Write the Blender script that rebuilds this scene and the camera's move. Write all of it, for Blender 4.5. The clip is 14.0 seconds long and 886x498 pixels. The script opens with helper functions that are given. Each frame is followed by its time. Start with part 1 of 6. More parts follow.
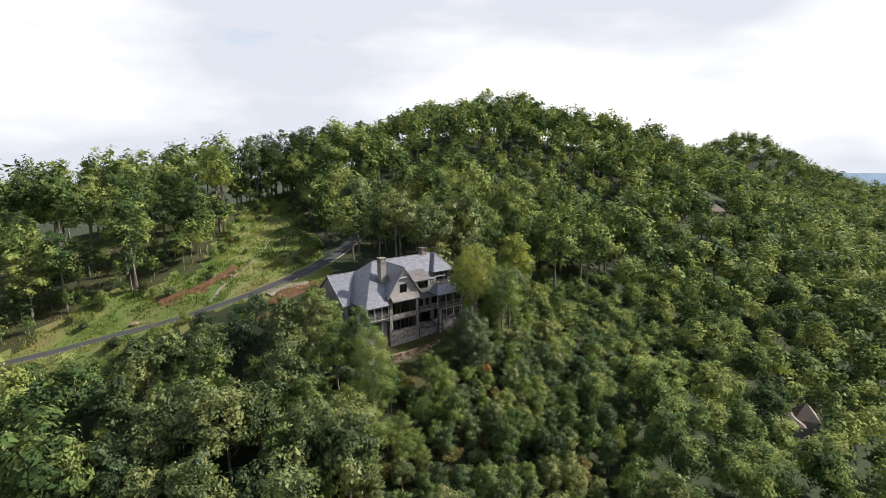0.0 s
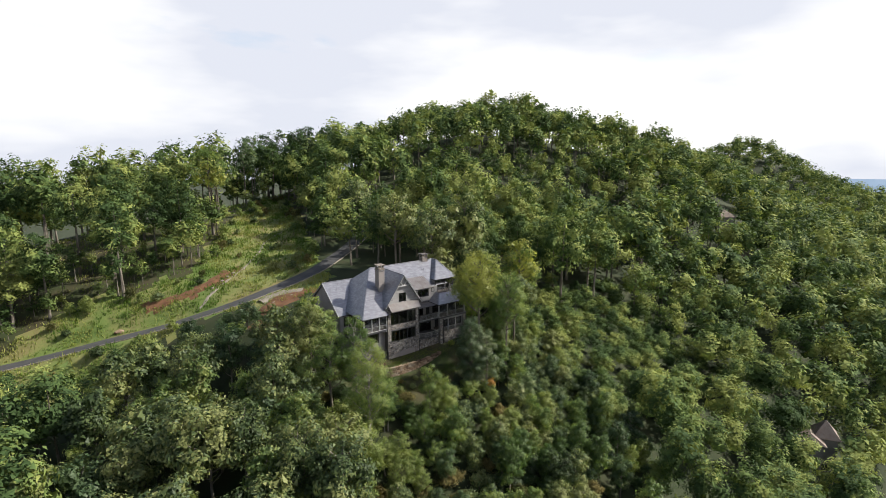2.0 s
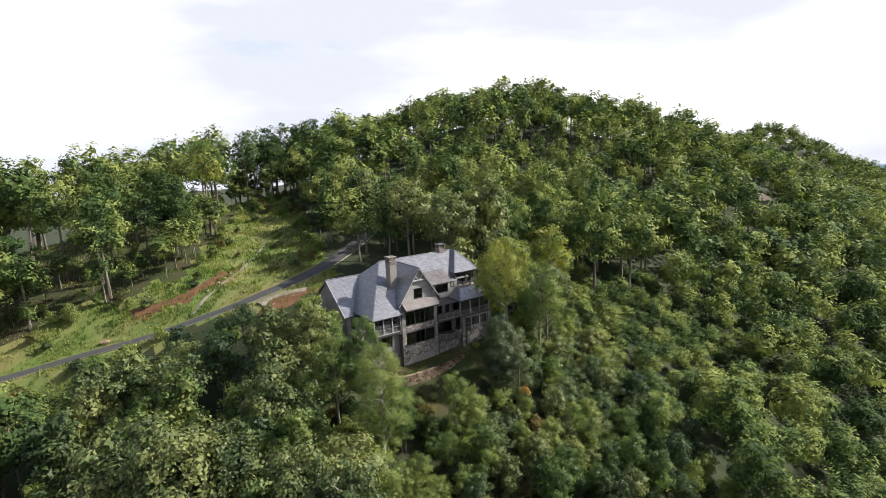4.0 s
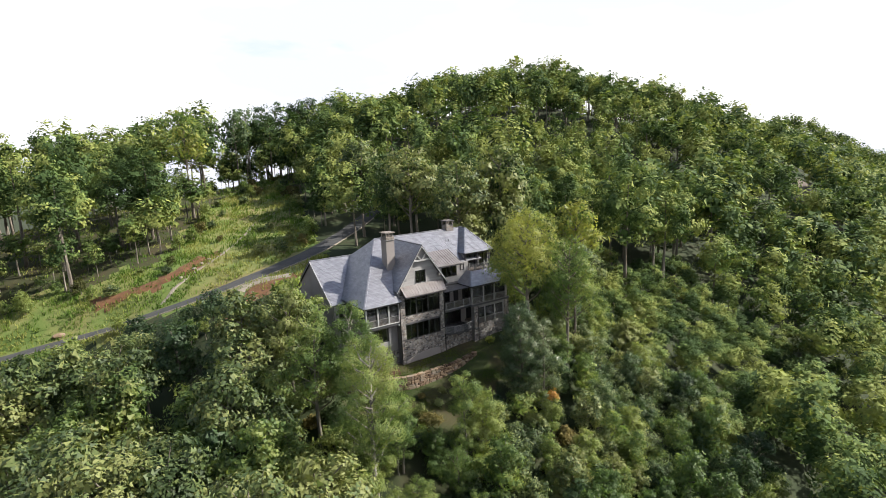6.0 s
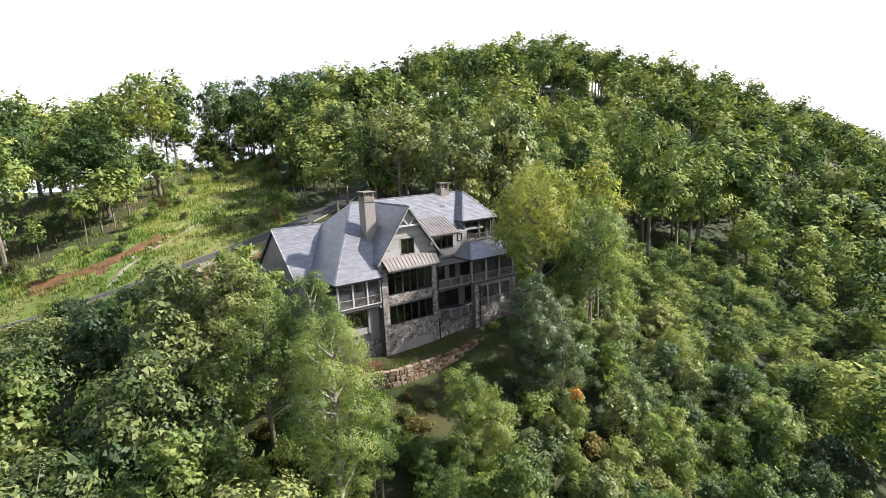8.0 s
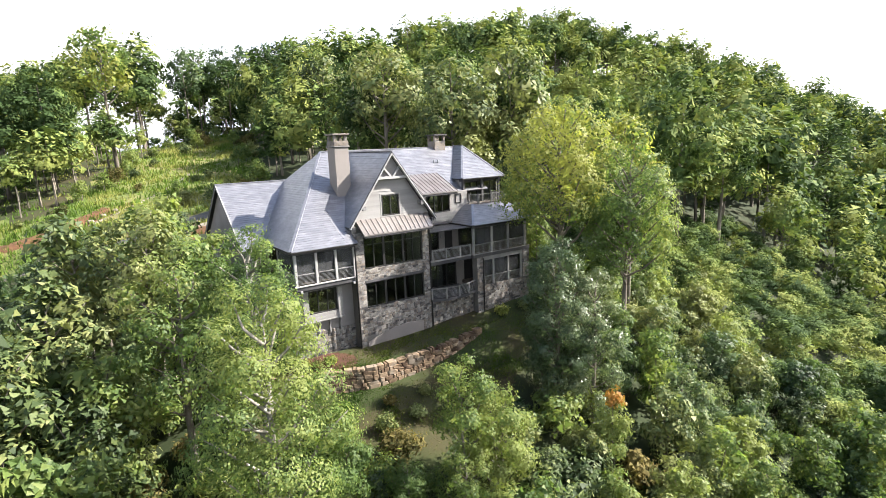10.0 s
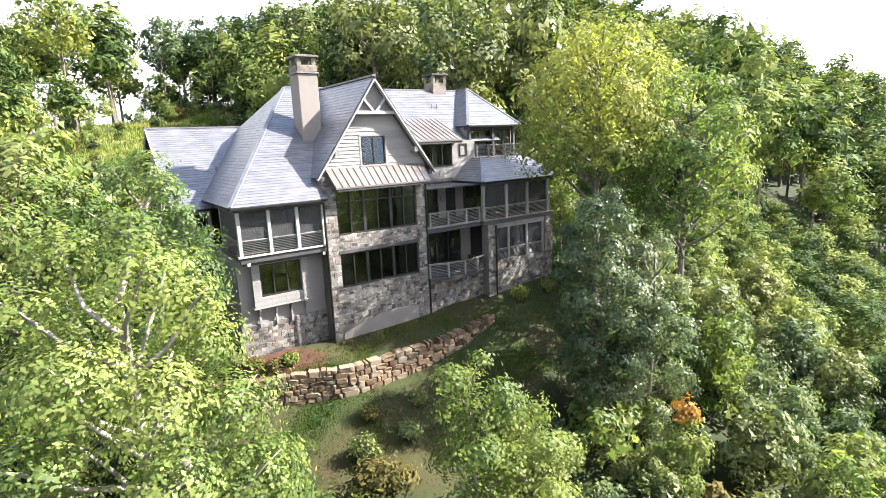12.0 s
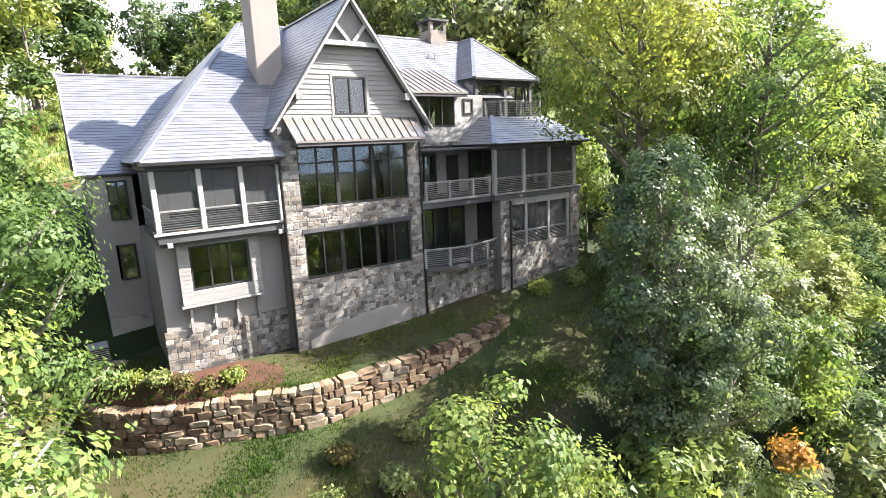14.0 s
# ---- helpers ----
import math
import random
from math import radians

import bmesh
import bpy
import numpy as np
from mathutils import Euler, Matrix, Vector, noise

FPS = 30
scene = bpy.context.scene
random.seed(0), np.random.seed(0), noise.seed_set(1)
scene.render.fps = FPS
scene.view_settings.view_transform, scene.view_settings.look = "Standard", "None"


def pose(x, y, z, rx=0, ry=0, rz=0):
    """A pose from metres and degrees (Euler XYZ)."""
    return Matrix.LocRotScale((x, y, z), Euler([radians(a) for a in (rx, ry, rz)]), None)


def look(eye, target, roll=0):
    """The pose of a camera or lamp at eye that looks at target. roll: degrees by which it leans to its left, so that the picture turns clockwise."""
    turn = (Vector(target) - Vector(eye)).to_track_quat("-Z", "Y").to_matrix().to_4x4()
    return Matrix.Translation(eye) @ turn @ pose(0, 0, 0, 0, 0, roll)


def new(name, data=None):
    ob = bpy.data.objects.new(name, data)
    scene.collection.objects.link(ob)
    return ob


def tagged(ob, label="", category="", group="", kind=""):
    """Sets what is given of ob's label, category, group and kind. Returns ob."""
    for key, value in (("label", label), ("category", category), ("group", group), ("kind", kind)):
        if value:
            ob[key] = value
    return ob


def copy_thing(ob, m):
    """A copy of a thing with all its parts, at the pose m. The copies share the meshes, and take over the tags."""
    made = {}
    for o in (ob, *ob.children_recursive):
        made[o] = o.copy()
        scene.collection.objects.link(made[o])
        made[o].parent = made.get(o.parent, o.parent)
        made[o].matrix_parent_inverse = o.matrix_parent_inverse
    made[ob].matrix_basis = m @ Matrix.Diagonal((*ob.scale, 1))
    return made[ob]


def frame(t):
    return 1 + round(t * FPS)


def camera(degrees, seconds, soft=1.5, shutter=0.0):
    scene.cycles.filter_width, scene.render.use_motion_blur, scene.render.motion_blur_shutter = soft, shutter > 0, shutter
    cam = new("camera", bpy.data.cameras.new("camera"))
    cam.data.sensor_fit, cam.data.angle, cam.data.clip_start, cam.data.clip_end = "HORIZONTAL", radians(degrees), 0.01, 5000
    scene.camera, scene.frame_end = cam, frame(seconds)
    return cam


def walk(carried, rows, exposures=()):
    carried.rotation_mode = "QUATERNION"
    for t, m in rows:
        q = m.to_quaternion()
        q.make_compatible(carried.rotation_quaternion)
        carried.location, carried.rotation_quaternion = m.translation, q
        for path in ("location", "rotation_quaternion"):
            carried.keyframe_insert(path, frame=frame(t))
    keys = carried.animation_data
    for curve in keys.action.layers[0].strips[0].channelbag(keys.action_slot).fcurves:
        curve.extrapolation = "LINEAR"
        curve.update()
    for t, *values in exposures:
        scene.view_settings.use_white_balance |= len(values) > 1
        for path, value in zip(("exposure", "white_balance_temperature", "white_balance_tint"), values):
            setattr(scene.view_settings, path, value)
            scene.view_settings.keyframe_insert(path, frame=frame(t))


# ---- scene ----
cam = camera(80.0, 14.0, soft=0.6)
PATH = [
    (0, (0.901, -3.005, 38.333), (2.08, -1.433, 37.96), -0.6),
    (0.5, (1.417, -2.126, 38.046), (2.598, -0.556, 37.676), -0.7),
    (1, (2.268, -0.955, 37.783), (3.451, 0.616, 37.418), -0.7),
    (1.5, (3.319, 0.41, 38.045), (4.501, 1.982, 37.681), -0.3),
    (2, (4.575, 2.295, 37.877), (5.753, 3.87, 37.515), -0.2),
    (2.5, (6.105, 4.834, 37.322), (7.276, 6.414, 36.962), -0.8),
    (3, (7.769, 7.752, 36.157), (8.929, 9.341, 35.798), -1.5),
    (5.5, (18.562, 23.68, 28.031), (19.679, 25.3, 27.675), -2.5),
    (6, (20.639, 26.665, 26.517), (21.751, 28.288, 26.158), -2.4),
    (6.5, (22.752, 29.468, 24.829), (23.862, 31.092, 24.466), -2.7),
    (7, (24.747, 32.272, 23.421), (25.853, 33.897, 23.051), -2.8),
    (7.5, (26.982, 35.041, 21.708), (28.09, 36.665, 21.337), -2.8),
    (8, (29.033, 37.836, 19.999), (30.145, 39.457, 19.628), -2.6),
    (10.5, (38.126, 51.104, 12.98), (39.251, 52.712, 12.593), -2.3),
    (11, (39.679, 53.454, 11.849), (40.803, 55.061, 11.457), -2.4),
    (11.5, (41.194, 55.626, 10.822), (42.315, 57.234, 10.425), -2.5),
    (12, (42.612, 57.689, 9.817), (43.733, 59.296, 9.413), -2.4),
    (12.5, (43.994, 59.585, 8.701), (45.111, 61.194, 8.296), -2.5),
    (13, (45.239, 61.393, 7.806), (46.359, 62.999, 7.399), -2.1),
    (13.5, (46.314, 63.043, 7.215), (47.437, 64.648, 6.81), -2.1),
    (14, (47.289, 64.47, 6.999), (48.411, 66.077, 6.599), -2.4),
]
walk(cam, [(t, look(eye, target, roll)) for t, eye, target, roll in PATH], [(0, 1.0), (3, 1.08), (6.5, 1.42), (8, 1.7), (10.5, 2.26), (14, 2.7)])

# ---- world, sun ----
SUN_AZ, SUN_EL = 117.0, 39.5      # degrees clockwise from +y; above the horizon
sun = new("sun", bpy.data.lights.new("sun", "SUN"))
sun.data.energy, sun.data.angle, sun.data.color = 5.0, radians(0.55), (1.0, 0.95, 0.87)
_a, _e = radians(SUN_AZ), radians(SUN_EL)
_to_sun = Vector((math.sin(_a) * math.cos(_e), math.cos(_a) * math.cos(_e), math.sin(_e)))
sun.matrix_world = look(_to_sun * 300, (0, 0, 0))

world = bpy.data.worlds.new("sky")
scene.world = world
world.use_nodes = True
wn, wl = world.node_tree.nodes, world.node_tree.links
wn.clear()
w_out, w_bg = wn.new("ShaderNodeOutputWorld"), wn.new("ShaderNodeBackground")
w_sky = wn.new("ShaderNodeTexSky")
w_sky.sky_type, w_sky.sun_disc = "NISHITA", False
w_sky.sun_elevation, w_sky.sun_rotation = radians(SUN_EL), radians(SUN_AZ)
w_sky.air_density, w_sky.dust_density = 1.0, 2.0
w_gain = wn.new("ShaderNodeMixRGB")
w_gain.blend_type, w_gain.inputs[0].default_value = "MULTIPLY", 1.0
w_gain.inputs[2].default_value = (0.4, 0.4, 0.4, 1)
w_tc, w_map = wn.new("ShaderNodeTexCoord"), wn.new("ShaderNodeMapping")
w_map.inputs["Scale"].default_value = (1.0, 1.0, 3.6)
w_map.inputs["Rotation"].default_value = (0, 0, radians(-38))
w_noise = wn.new("ShaderNodeTexNoise")
w_noise.inputs["Scale"].default_value, w_noise.inputs["Detail"].default_value = 2.6, 6.0
w_noise.inputs["Roughness"].default_value = 0.52
w_cover = wn.new("ShaderNodeValToRGB")
w_cover.color_ramp.elements[0].position, w_cover.color_ramp.elements[1].position = 0.17, 0.34
w_up, w_thin = wn.new("ShaderNodeSeparateXYZ"), wn.new("ShaderNodeMapRange")      # broken cloud: it closes up towards the horizon
w_thin.inputs["From Min"].default_value, w_thin.inputs["From Max"].default_value = 0.36, 0.64
w_thin.inputs["To Min"].default_value, w_thin.inputs["To Max"].default_value = 0.0, -0.42
w_open = wn.new("ShaderNodeMath")
w_noise2 = wn.new("ShaderNodeTexNoise")
w_noise2.inputs["Scale"].default_value, w_noise2.inputs["Detail"].default_value = 1.7, 5.0
w_tone = wn.new("ShaderNodeValToRGB")
w_tone.color_ramp.elements[0].position, w_tone.color_ramp.elements[1].position = 0.4, 0.58
w_tone.color_ramp.elements[0].color, w_tone.color_ramp.elements[1].color = (1.5, 1.56, 1.74, 1), (2.15, 2.14, 2.13, 1)
w_mix = wn.new("ShaderNodeMixRGB")
wl.new(w_tc.outputs["Generated"], w_map.inputs["Vector"])
wl.new(w_map.outputs[0], w_noise.inputs["Vector"]), wl.new(w_map.outputs[0], w_noise2.inputs["Vector"])
wl.new(w_tc.outputs["Generated"], w_up.inputs[0]), wl.new(w_up.outputs["Z"], w_thin.inputs["Value"])
wl.new(w_noise.outputs["Fac"], w_open.inputs[0]), wl.new(w_thin.outputs[0], w_open.inputs[1])
wl.new(w_open.outputs[0], w_cover.inputs[0]), wl.new(w_noise2.outputs["Fac"], w_tone.inputs[0])
wl.new(w_sky.outputs[0], w_gain.inputs[1]), wl.new(w_gain.outputs[0], w_mix.inputs[1])
wl.new(w_tone.outputs[0], w_mix.inputs[2]), wl.new(w_cover.outputs[0], w_mix.inputs[0])
wl.new(w_mix.outputs[0], w_bg.inputs["Color"])
w_bg.inputs["Strength"].default_value = 0.258
wl.new(w_bg.outputs[0], w_out.inputs["Surface"])

# ---- materials ----
def ramp(nodes, links, source, stops):
    r = nodes.new("ShaderNodeValToRGB")
    while len(r.color_ramp.elements) < len(stops):
        r.color_ramp.elements.new(0.5)
    for e, (p, c) in zip(r.color_ramp.elements, stops):
        e.position, e.color = p, (*c, 1)
    links.new(source, r.inputs[0])
    return r.outputs[0]


def material(name, colors, scale=3.0, rough=0.8, metal=0.0, bump=0.3, fine=30.0, island=0.0, obj=0.0, stretch=(1, 1, 1), spec=0.3):
    """Colour from two scales of noise, with change per piece (object or island) and fine relief."""
    m = bpy.data.materials.new(name)
    m.use_nodes = True
    n, l = m.node_tree.nodes, m.node_tree.links
    b = n["Principled BSDF"]
    tc, mp = n.new("ShaderNodeTexCoord"), n.new("ShaderNodeMapping")
    geo = n.new("ShaderNodeNewGeometry")
    mp.inputs["Scale"].default_value = stretch
    l.new(geo.outputs["Position"], mp.inputs["Vector"])
    big, small = n.new("ShaderNodeTexNoise"), n.new("ShaderNodeTexNoise")
    for t, sc, d in ((big, scale, 5.0), (small, fine, 3.0)):
        t.inputs["Scale"].default_value, t.inputs["Detail"].default_value = sc, d
        l.new(mp.outputs[0], t.inputs["Vector"])
    add = n.new("ShaderNodeMath")
    add.operation = "MULTIPLY_ADD"
    add.inputs[1].default_value = 0.35
    l.new(small.outputs["Fac"], add.inputs[0]), l.new(big.outputs["Fac"], add.inputs[2])
    value = add.outputs[0]
    for amount, socket in ((island, geo.outputs["Random Per Island"]), (obj, None)):
        if amount:
            if socket is None:
                socket = n.new("ShaderNodeObjectInfo").outputs["Random"]
            a = n.new("ShaderNodeMath")
            a.operation, a.inputs[1].default_value = "MULTIPLY_ADD", amount
            l.new(socket, a.inputs[0]), l.new(value, a.inputs[2])
            s2 = n.new("ShaderNodeMath")
            s2.operation, s2.inputs[1].default_value = "SUBTRACT", amount / 2
            l.new(a.outputs[0], s2.inputs[0])
            value = s2.outputs[0]
    k = len(colors)
    stops = [(0.38 + 0.58 * i / max(1, k - 1), c) for i, c in enumerate(colors)]
    l.new(ramp(n, l, value, stops), b.inputs["Base Color"])
    b.inputs["Roughness"].default_value, b.inputs["Metallic"].default_value = rough, metal
    b.inputs["Specular IOR Level"].default_value = spec
    if bump:
        bp = n.new("ShaderNodeBump")
        bp.inputs["Strength"].default_value, bp.inputs["Distance"].default_value = bump, 0.02
        l.new(small.outputs["Fac"], bp.inputs["Height"]), l.new(bp.outputs[0], b.inputs["Normal"])
    return m


def leaf_material(name, colors, spread=0.3, tree=0.5, gloss=0.5, through_light=0.45, patch=0.0):
    """Leaves: colour by tree, by place and by leaf; partly let light through."""
    m = bpy.data.materials.new(name)
    m.use_nodes = True
    n, l = m.node_tree.nodes, m.node_tree.links
    b, out = n["Principled BSDF"], n["Material Output"]
    geo, info = n.new("ShaderNodeNewGeometry"), n.new("ShaderNodeObjectInfo")
    big = n.new("ShaderNodeTexNoise")
    big.inputs["Scale"].default_value, big.inputs["Detail"].default_value = 0.11, 3.0
    l.new(geo.outputs["Position"], big.inputs["Vector"])
    lift = n.new("ShaderNodeMath")
    lift.operation, lift.inputs[1].default_value, lift.inputs[2].default_value = "MULTIPLY_ADD", 2.9, -0.95
    l.new(big.outputs["Fac"], lift.inputs[0])
    v = lift.outputs[0]
    cell, grey = n.new("ShaderNodeTexVoronoi"), n.new("ShaderNodeSeparateColor")
    cell.voronoi_dimensions, cell.inputs["Scale"].default_value = "2D", 0.14
    l.new(geo.outputs["Position"], cell.inputs["Vector"]), l.new(cell.outputs["Color"], grey.inputs[0])
    for amount, socket in ((spread, geo.outputs["Random Per Island"]), (tree, info.outputs["Random"]), (patch, grey.outputs[0])):
        a = n.new("ShaderNodeMath")
        a.operation, a.inputs[1].default_value = "MULTIPLY_ADD", amount
        l.new(socket, a.inputs[0]), l.new(v, a.inputs[2])
        s = n.new("ShaderNodeMath")
        s.operation, s.inputs[1].default_value = "SUBTRACT", amount / 2
        l.new(a.outputs[0], s.inputs[0])
        v = s.outputs[0]
    k = len(colors)
    col = ramp(n, l, v, [(0.2 + 0.6 * i / max(1, k - 1), c) for i, c in enumerate(colors)])
    l.new(col, b.inputs["Base Color"])
    b.inputs["Roughness"].default_value, b.inputs["Specular IOR Level"].default_value = gloss, 0.35 if gloss < 0.45 else 0.22 if gloss < 0.6 else 0.06
    tr, mx = n.new("ShaderNodeBsdfTranslucent"), n.new("ShaderNodeMixShader")
    warm = n.new("ShaderNodeMixRGB")
    warm.blend_type, warm.inputs[0].default_value, warm.inputs[2].default_value = "MULTIPLY", 1.0, (1.35, 1.4, 0.85, 1)
    l.new(col, warm.inputs[1]), l.new(warm.outputs[0], tr.inputs["Color"])
    mx.inputs[0].default_value = through_light
    l.new(b.outputs[0], mx.inputs[1]), l.new(tr.outputs[0], mx.inputs[2]), l.new(mx.outputs[0], out.inputs["Surface"])
    return m


def glass_material(name):
    m = bpy.data.materials.new(name)
    m.use_nodes = True
    b = m.node_tree.nodes["Principled BSDF"]
    b.inputs["Base Color"].default_value = (0.75, 0.8, 0.8, 1)
    b.inputs["Roughness"].default_value, b.inputs["IOR"].default_value = 0.02, 1.75
    b.inputs["Transmission Weight"].default_value = 1.0
    return m


def screen_material(name):
    """Fine insect mesh: mostly clear, dark threads."""
    m = bpy.data.materials.new(name)
    m.use_nodes = True
    n, l = m.node_tree.nodes, m.node_tree.links
    b, out = n["Principled BSDF"], n["Material Output"]
    b.inputs["Base Color"].default_value, b.inputs["Roughness"].default_value = (0.035, 0.037, 0.04, 1), 0.6
    tr, mx = n.new("ShaderNodeBsdfTransparent"), n.new("ShaderNodeMixShader")
    mx.inputs[0].default_value = 0.55
    l.new(tr.outputs[0], mx.inputs[1]), l.new(b.outputs[0], mx.inputs[2]), l.new(mx.outputs[0], out.inputs["Surface"])
    return m


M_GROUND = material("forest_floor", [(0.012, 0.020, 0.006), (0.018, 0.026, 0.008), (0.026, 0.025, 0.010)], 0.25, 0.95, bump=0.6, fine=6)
M_LAWN = material("rough_lawn", [(0.020, 0.032, 0.008), (0.029, 0.037, 0.011), (0.037, 0.033, 0.013), (0.047, 0.034, 0.016)], 0.22, 0.95, bump=0.6, fine=5)
M_MEADOW = material("meadow_soil", [(0.052, 0.090, 0.016), (0.085, 0.120, 0.026), (0.135, 0.135, 0.044), (0.145, 0.105, 0.048)], 0.12, 0.95, bump=0.6, fine=3)
M_GRASS = leaf_material("grass", [(0.062, 0.108, 0.020), (0.110, 0.160, 0.030), (0.190, 0.195, 0.060)], 0.5, 0.0, 0.7, 0.3)
M_ASPHALT = material("asphalt", [(0.030, 0.030, 0.031), (0.043, 0.043, 0.043), (0.053, 0.052, 0.050)], 0.6, 0.9, bump=0.3, fine=25)
M_DIRT = material("red_clay", [(0.049, 0.026, 0.014), (0.099, 0.047, 0.021), (0.146, 0.073, 0.037)], 0.7, 0.95, bump=0.8, fine=8)
M_GRAVEL = material("gravel", [(0.150, 0.129, 0.099), (0.209, 0.184, 0.150)], 1.0, 0.95, bump=0.8, fine=14)
M_MULCH = material("mulch", [(0.033, 0.014, 0.009), (0.073, 0.033, 0.020)], 1.2, 0.95, bump=0.8, fine=18)
M_SLATE = material("slate", [(0.118, 0.119, 0.138), (0.168, 0.169, 0.188), (0.232, 0.232, 0.250)], 1.1, 0.36, metal=0.45, bump=0.15, fine=22, island=0.1, obj=0.1, stretch=(1, 1, 3), spec=0.8)
M_METAL_ROOF = material("metal_roof", [(0.146, 0.122, 0.113), (0.206, 0.185, 0.176), (0.246, 0.232, 0.225)], 0.8, 0.42, metal=0.55, bump=0.08, fine=12)
M_STONE = material("field_stone", [(0.046, 0.043, 0.044), (0.086, 0.077, 0.073), (0.138, 0.112, 0.090), (0.168, 0.148, 0.132), (0.112, 0.110, 0.112), (0.195, 0.178, 0.163), (0.245, 0.228, 0.208)], 1.6, 0.88, bump=0.7, fine=16, obj=0.6)
M_MORTAR = material("mortar", [(0.093, 0.087, 0.083), (0.132, 0.124, 0.118)], 2.0, 0.95, bump=0.5, fine=40)
M_RUBBLE = material("rust_rubble", [(0.062, 0.039, 0.025), (0.125, 0.084, 0.053), (0.195, 0.140, 0.092), (0.175, 0.143, 0.110)], 1.0, 0.9, bump=0.8, fine=9, obj=0.6)
M_STUCCO = material("stucco", [(0.160, 0.143, 0.138), (0.192, 0.177, 0.172), (0.216, 0.203, 0.198)], 0.6, 0.9, bump=0.25, fine=35)
M_CHIMNEY = material("chimney_stucco", [(0.173, 0.152, 0.141), (0.210, 0.190, 0.179)], 0.6, 0.9, bump=0.25, fine=35)
M_SIDING = material("grey_siding", [(0.165, 0.157, 0.154), (0.208, 0.199, 0.195), (0.246, 0.237, 0.232)], 0.7, 0.75, bump=0.3, fine=10, obj=0.2, stretch=(0.3, 1, 3))
M_TRIM = material("pale_trim", [(0.25, 0.245, 0.243), (0.31, 0.305, 0.30)], 1.2, 0.7, bump=0.15, fine=20)
M_POST = material("weathered_post", [(0.105, 0.100, 0.100), (0.175, 0.168, 0.166), (0.225, 0.217, 0.214)], 1.0, 0.75, bump=0.3, fine=18, stretch=(1, 1, 0.3))
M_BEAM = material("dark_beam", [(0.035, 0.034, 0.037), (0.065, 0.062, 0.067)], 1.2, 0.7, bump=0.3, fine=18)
M_FRAME = material("dark_frame", [(0.014, 0.014, 0.014), (0.024, 0.022, 0.023)], 2.0, 0.5, bump=0.1, fine=20)
M_RAIL = material("steel_rail", [(0.16, 0.16, 0.165), (0.27, 0.27, 0.275)], 3.0, 0.35, metal=0.7, bump=0.05)
M_BLACK = material("black_iron", [(0.010, 0.010, 0.010), (0.020, 0.020, 0.020)], 3.0, 0.5, bump=0.05)
M_GUTTER = material("dark_gutter", [(0.010, 0.010, 0.010), (0.020, 0.019, 0.018)], 2.0, 0.45, metal=0.2, bump=0.05)
M_FLOOR = material("deck_boards", [(0.060, 0.047, 0.037), (0.102, 0.083, 0.070)], 1.0, 0.8, bump=0.2, fine=14)
# Room surfaces near black: the gloom behind the panes is put into the colour.
M_DARK_INSIDE = material("darkened_interior", [(0.040, 0.033, 0.028), (0.066, 0.056, 0.047)], 0.7, 0.9, bump=0.0)
M_BARK = material("bark", [(0.053, 0.043, 0.033), (0.119, 0.103, 0.083), (0.199, 0.179, 0.152)], 1.2, 0.95, bump=0.8, fine=14, stretch=(1, 1, 0.25))
M_GLASS = glass_material("window_glass")
M_SCREEN = screen_material("insect_screen")
M_AC = material("grey_metal", [(0.199, 0.206, 0.212), (0.279, 0.285, 0.292)], 2.0, 0.5, metal=0.5, bump=0.05)
M_ROOF2 = material("brown_shingle", [(0.133, 0.099, 0.080), (0.212, 0.173, 0.146)], 1.0, 0.85, bump=0.4, fine=8)
GREENS = [(0.034, 0.053, 0.020), (0.060, 0.087, 0.030), (0.101, 0.128, 0.044), (0.158, 0.172, 0.060)]
M_LEAF = leaf_material("forest_leaves", GREENS, 0.65, 0.6, 0.55, 0.3)
M_LEAF_FAR = leaf_material("far_leaves", [(0.037, 0.062, 0.022), (0.069, 0.105, 0.033), (0.118, 0.156, 0.047), (0.182, 0.206, 0.061)], 0.3, 0.0, 0.7, 0.2, 0.6)
M_LEAF_DARK = leaf_material("dark_leaves", [(0.024, 0.044, 0.020), (0.040, 0.070, 0.029), (0.070, 0.103, 0.045)], 0.60, 0.2, 0.5, 0.42)
M_LEAF_PALE = leaf_material("pale_leaves", [(0.047, 0.079, 0.034), (0.091, 0.131, 0.054), (0.162, 0.194, 0.088)], 0.70, 0.35, 0.5, 0.48)
M_LEAF_YELLOW = leaf_material("yellowing_leaves", [(0.080, 0.124, 0.034), (0.155, 0.188, 0.048), (0.240, 0.246, 0.062)], 0.60, 0.2, 0.5, 0.5)
M_LEAF_BRIGHT = leaf_material("bright_leaves", [(0.064, 0.104, 0.033), (0.122, 0.168, 0.048), (0.184, 0.214, 0.066)], 0.60, 0.2, 0.5, 0.5)
M_LEAF_IVY = leaf_material("creeper_leaves", [(0.042, 0.068, 0.032), (0.076, 0.108, 0.050), (0.145, 0.172, 0.090)], 0.70, 0.2, 0.36, 0.4)
M_LEAF_RUST = leaf_material("rusty_leaves", [(0.050, 0.055, 0.020), (0.095, 0.086, 0.032), (0.145, 0.118, 0.045)], 0.60, 0.3, 0.6, 0.35)
M_LEAF_RED = leaf_material("red_leaves", [(0.20, 0.080, 0.022), (0.27, 0.130, 0.030), (0.25, 0.175, 0.042)], 0.4, 0.2)


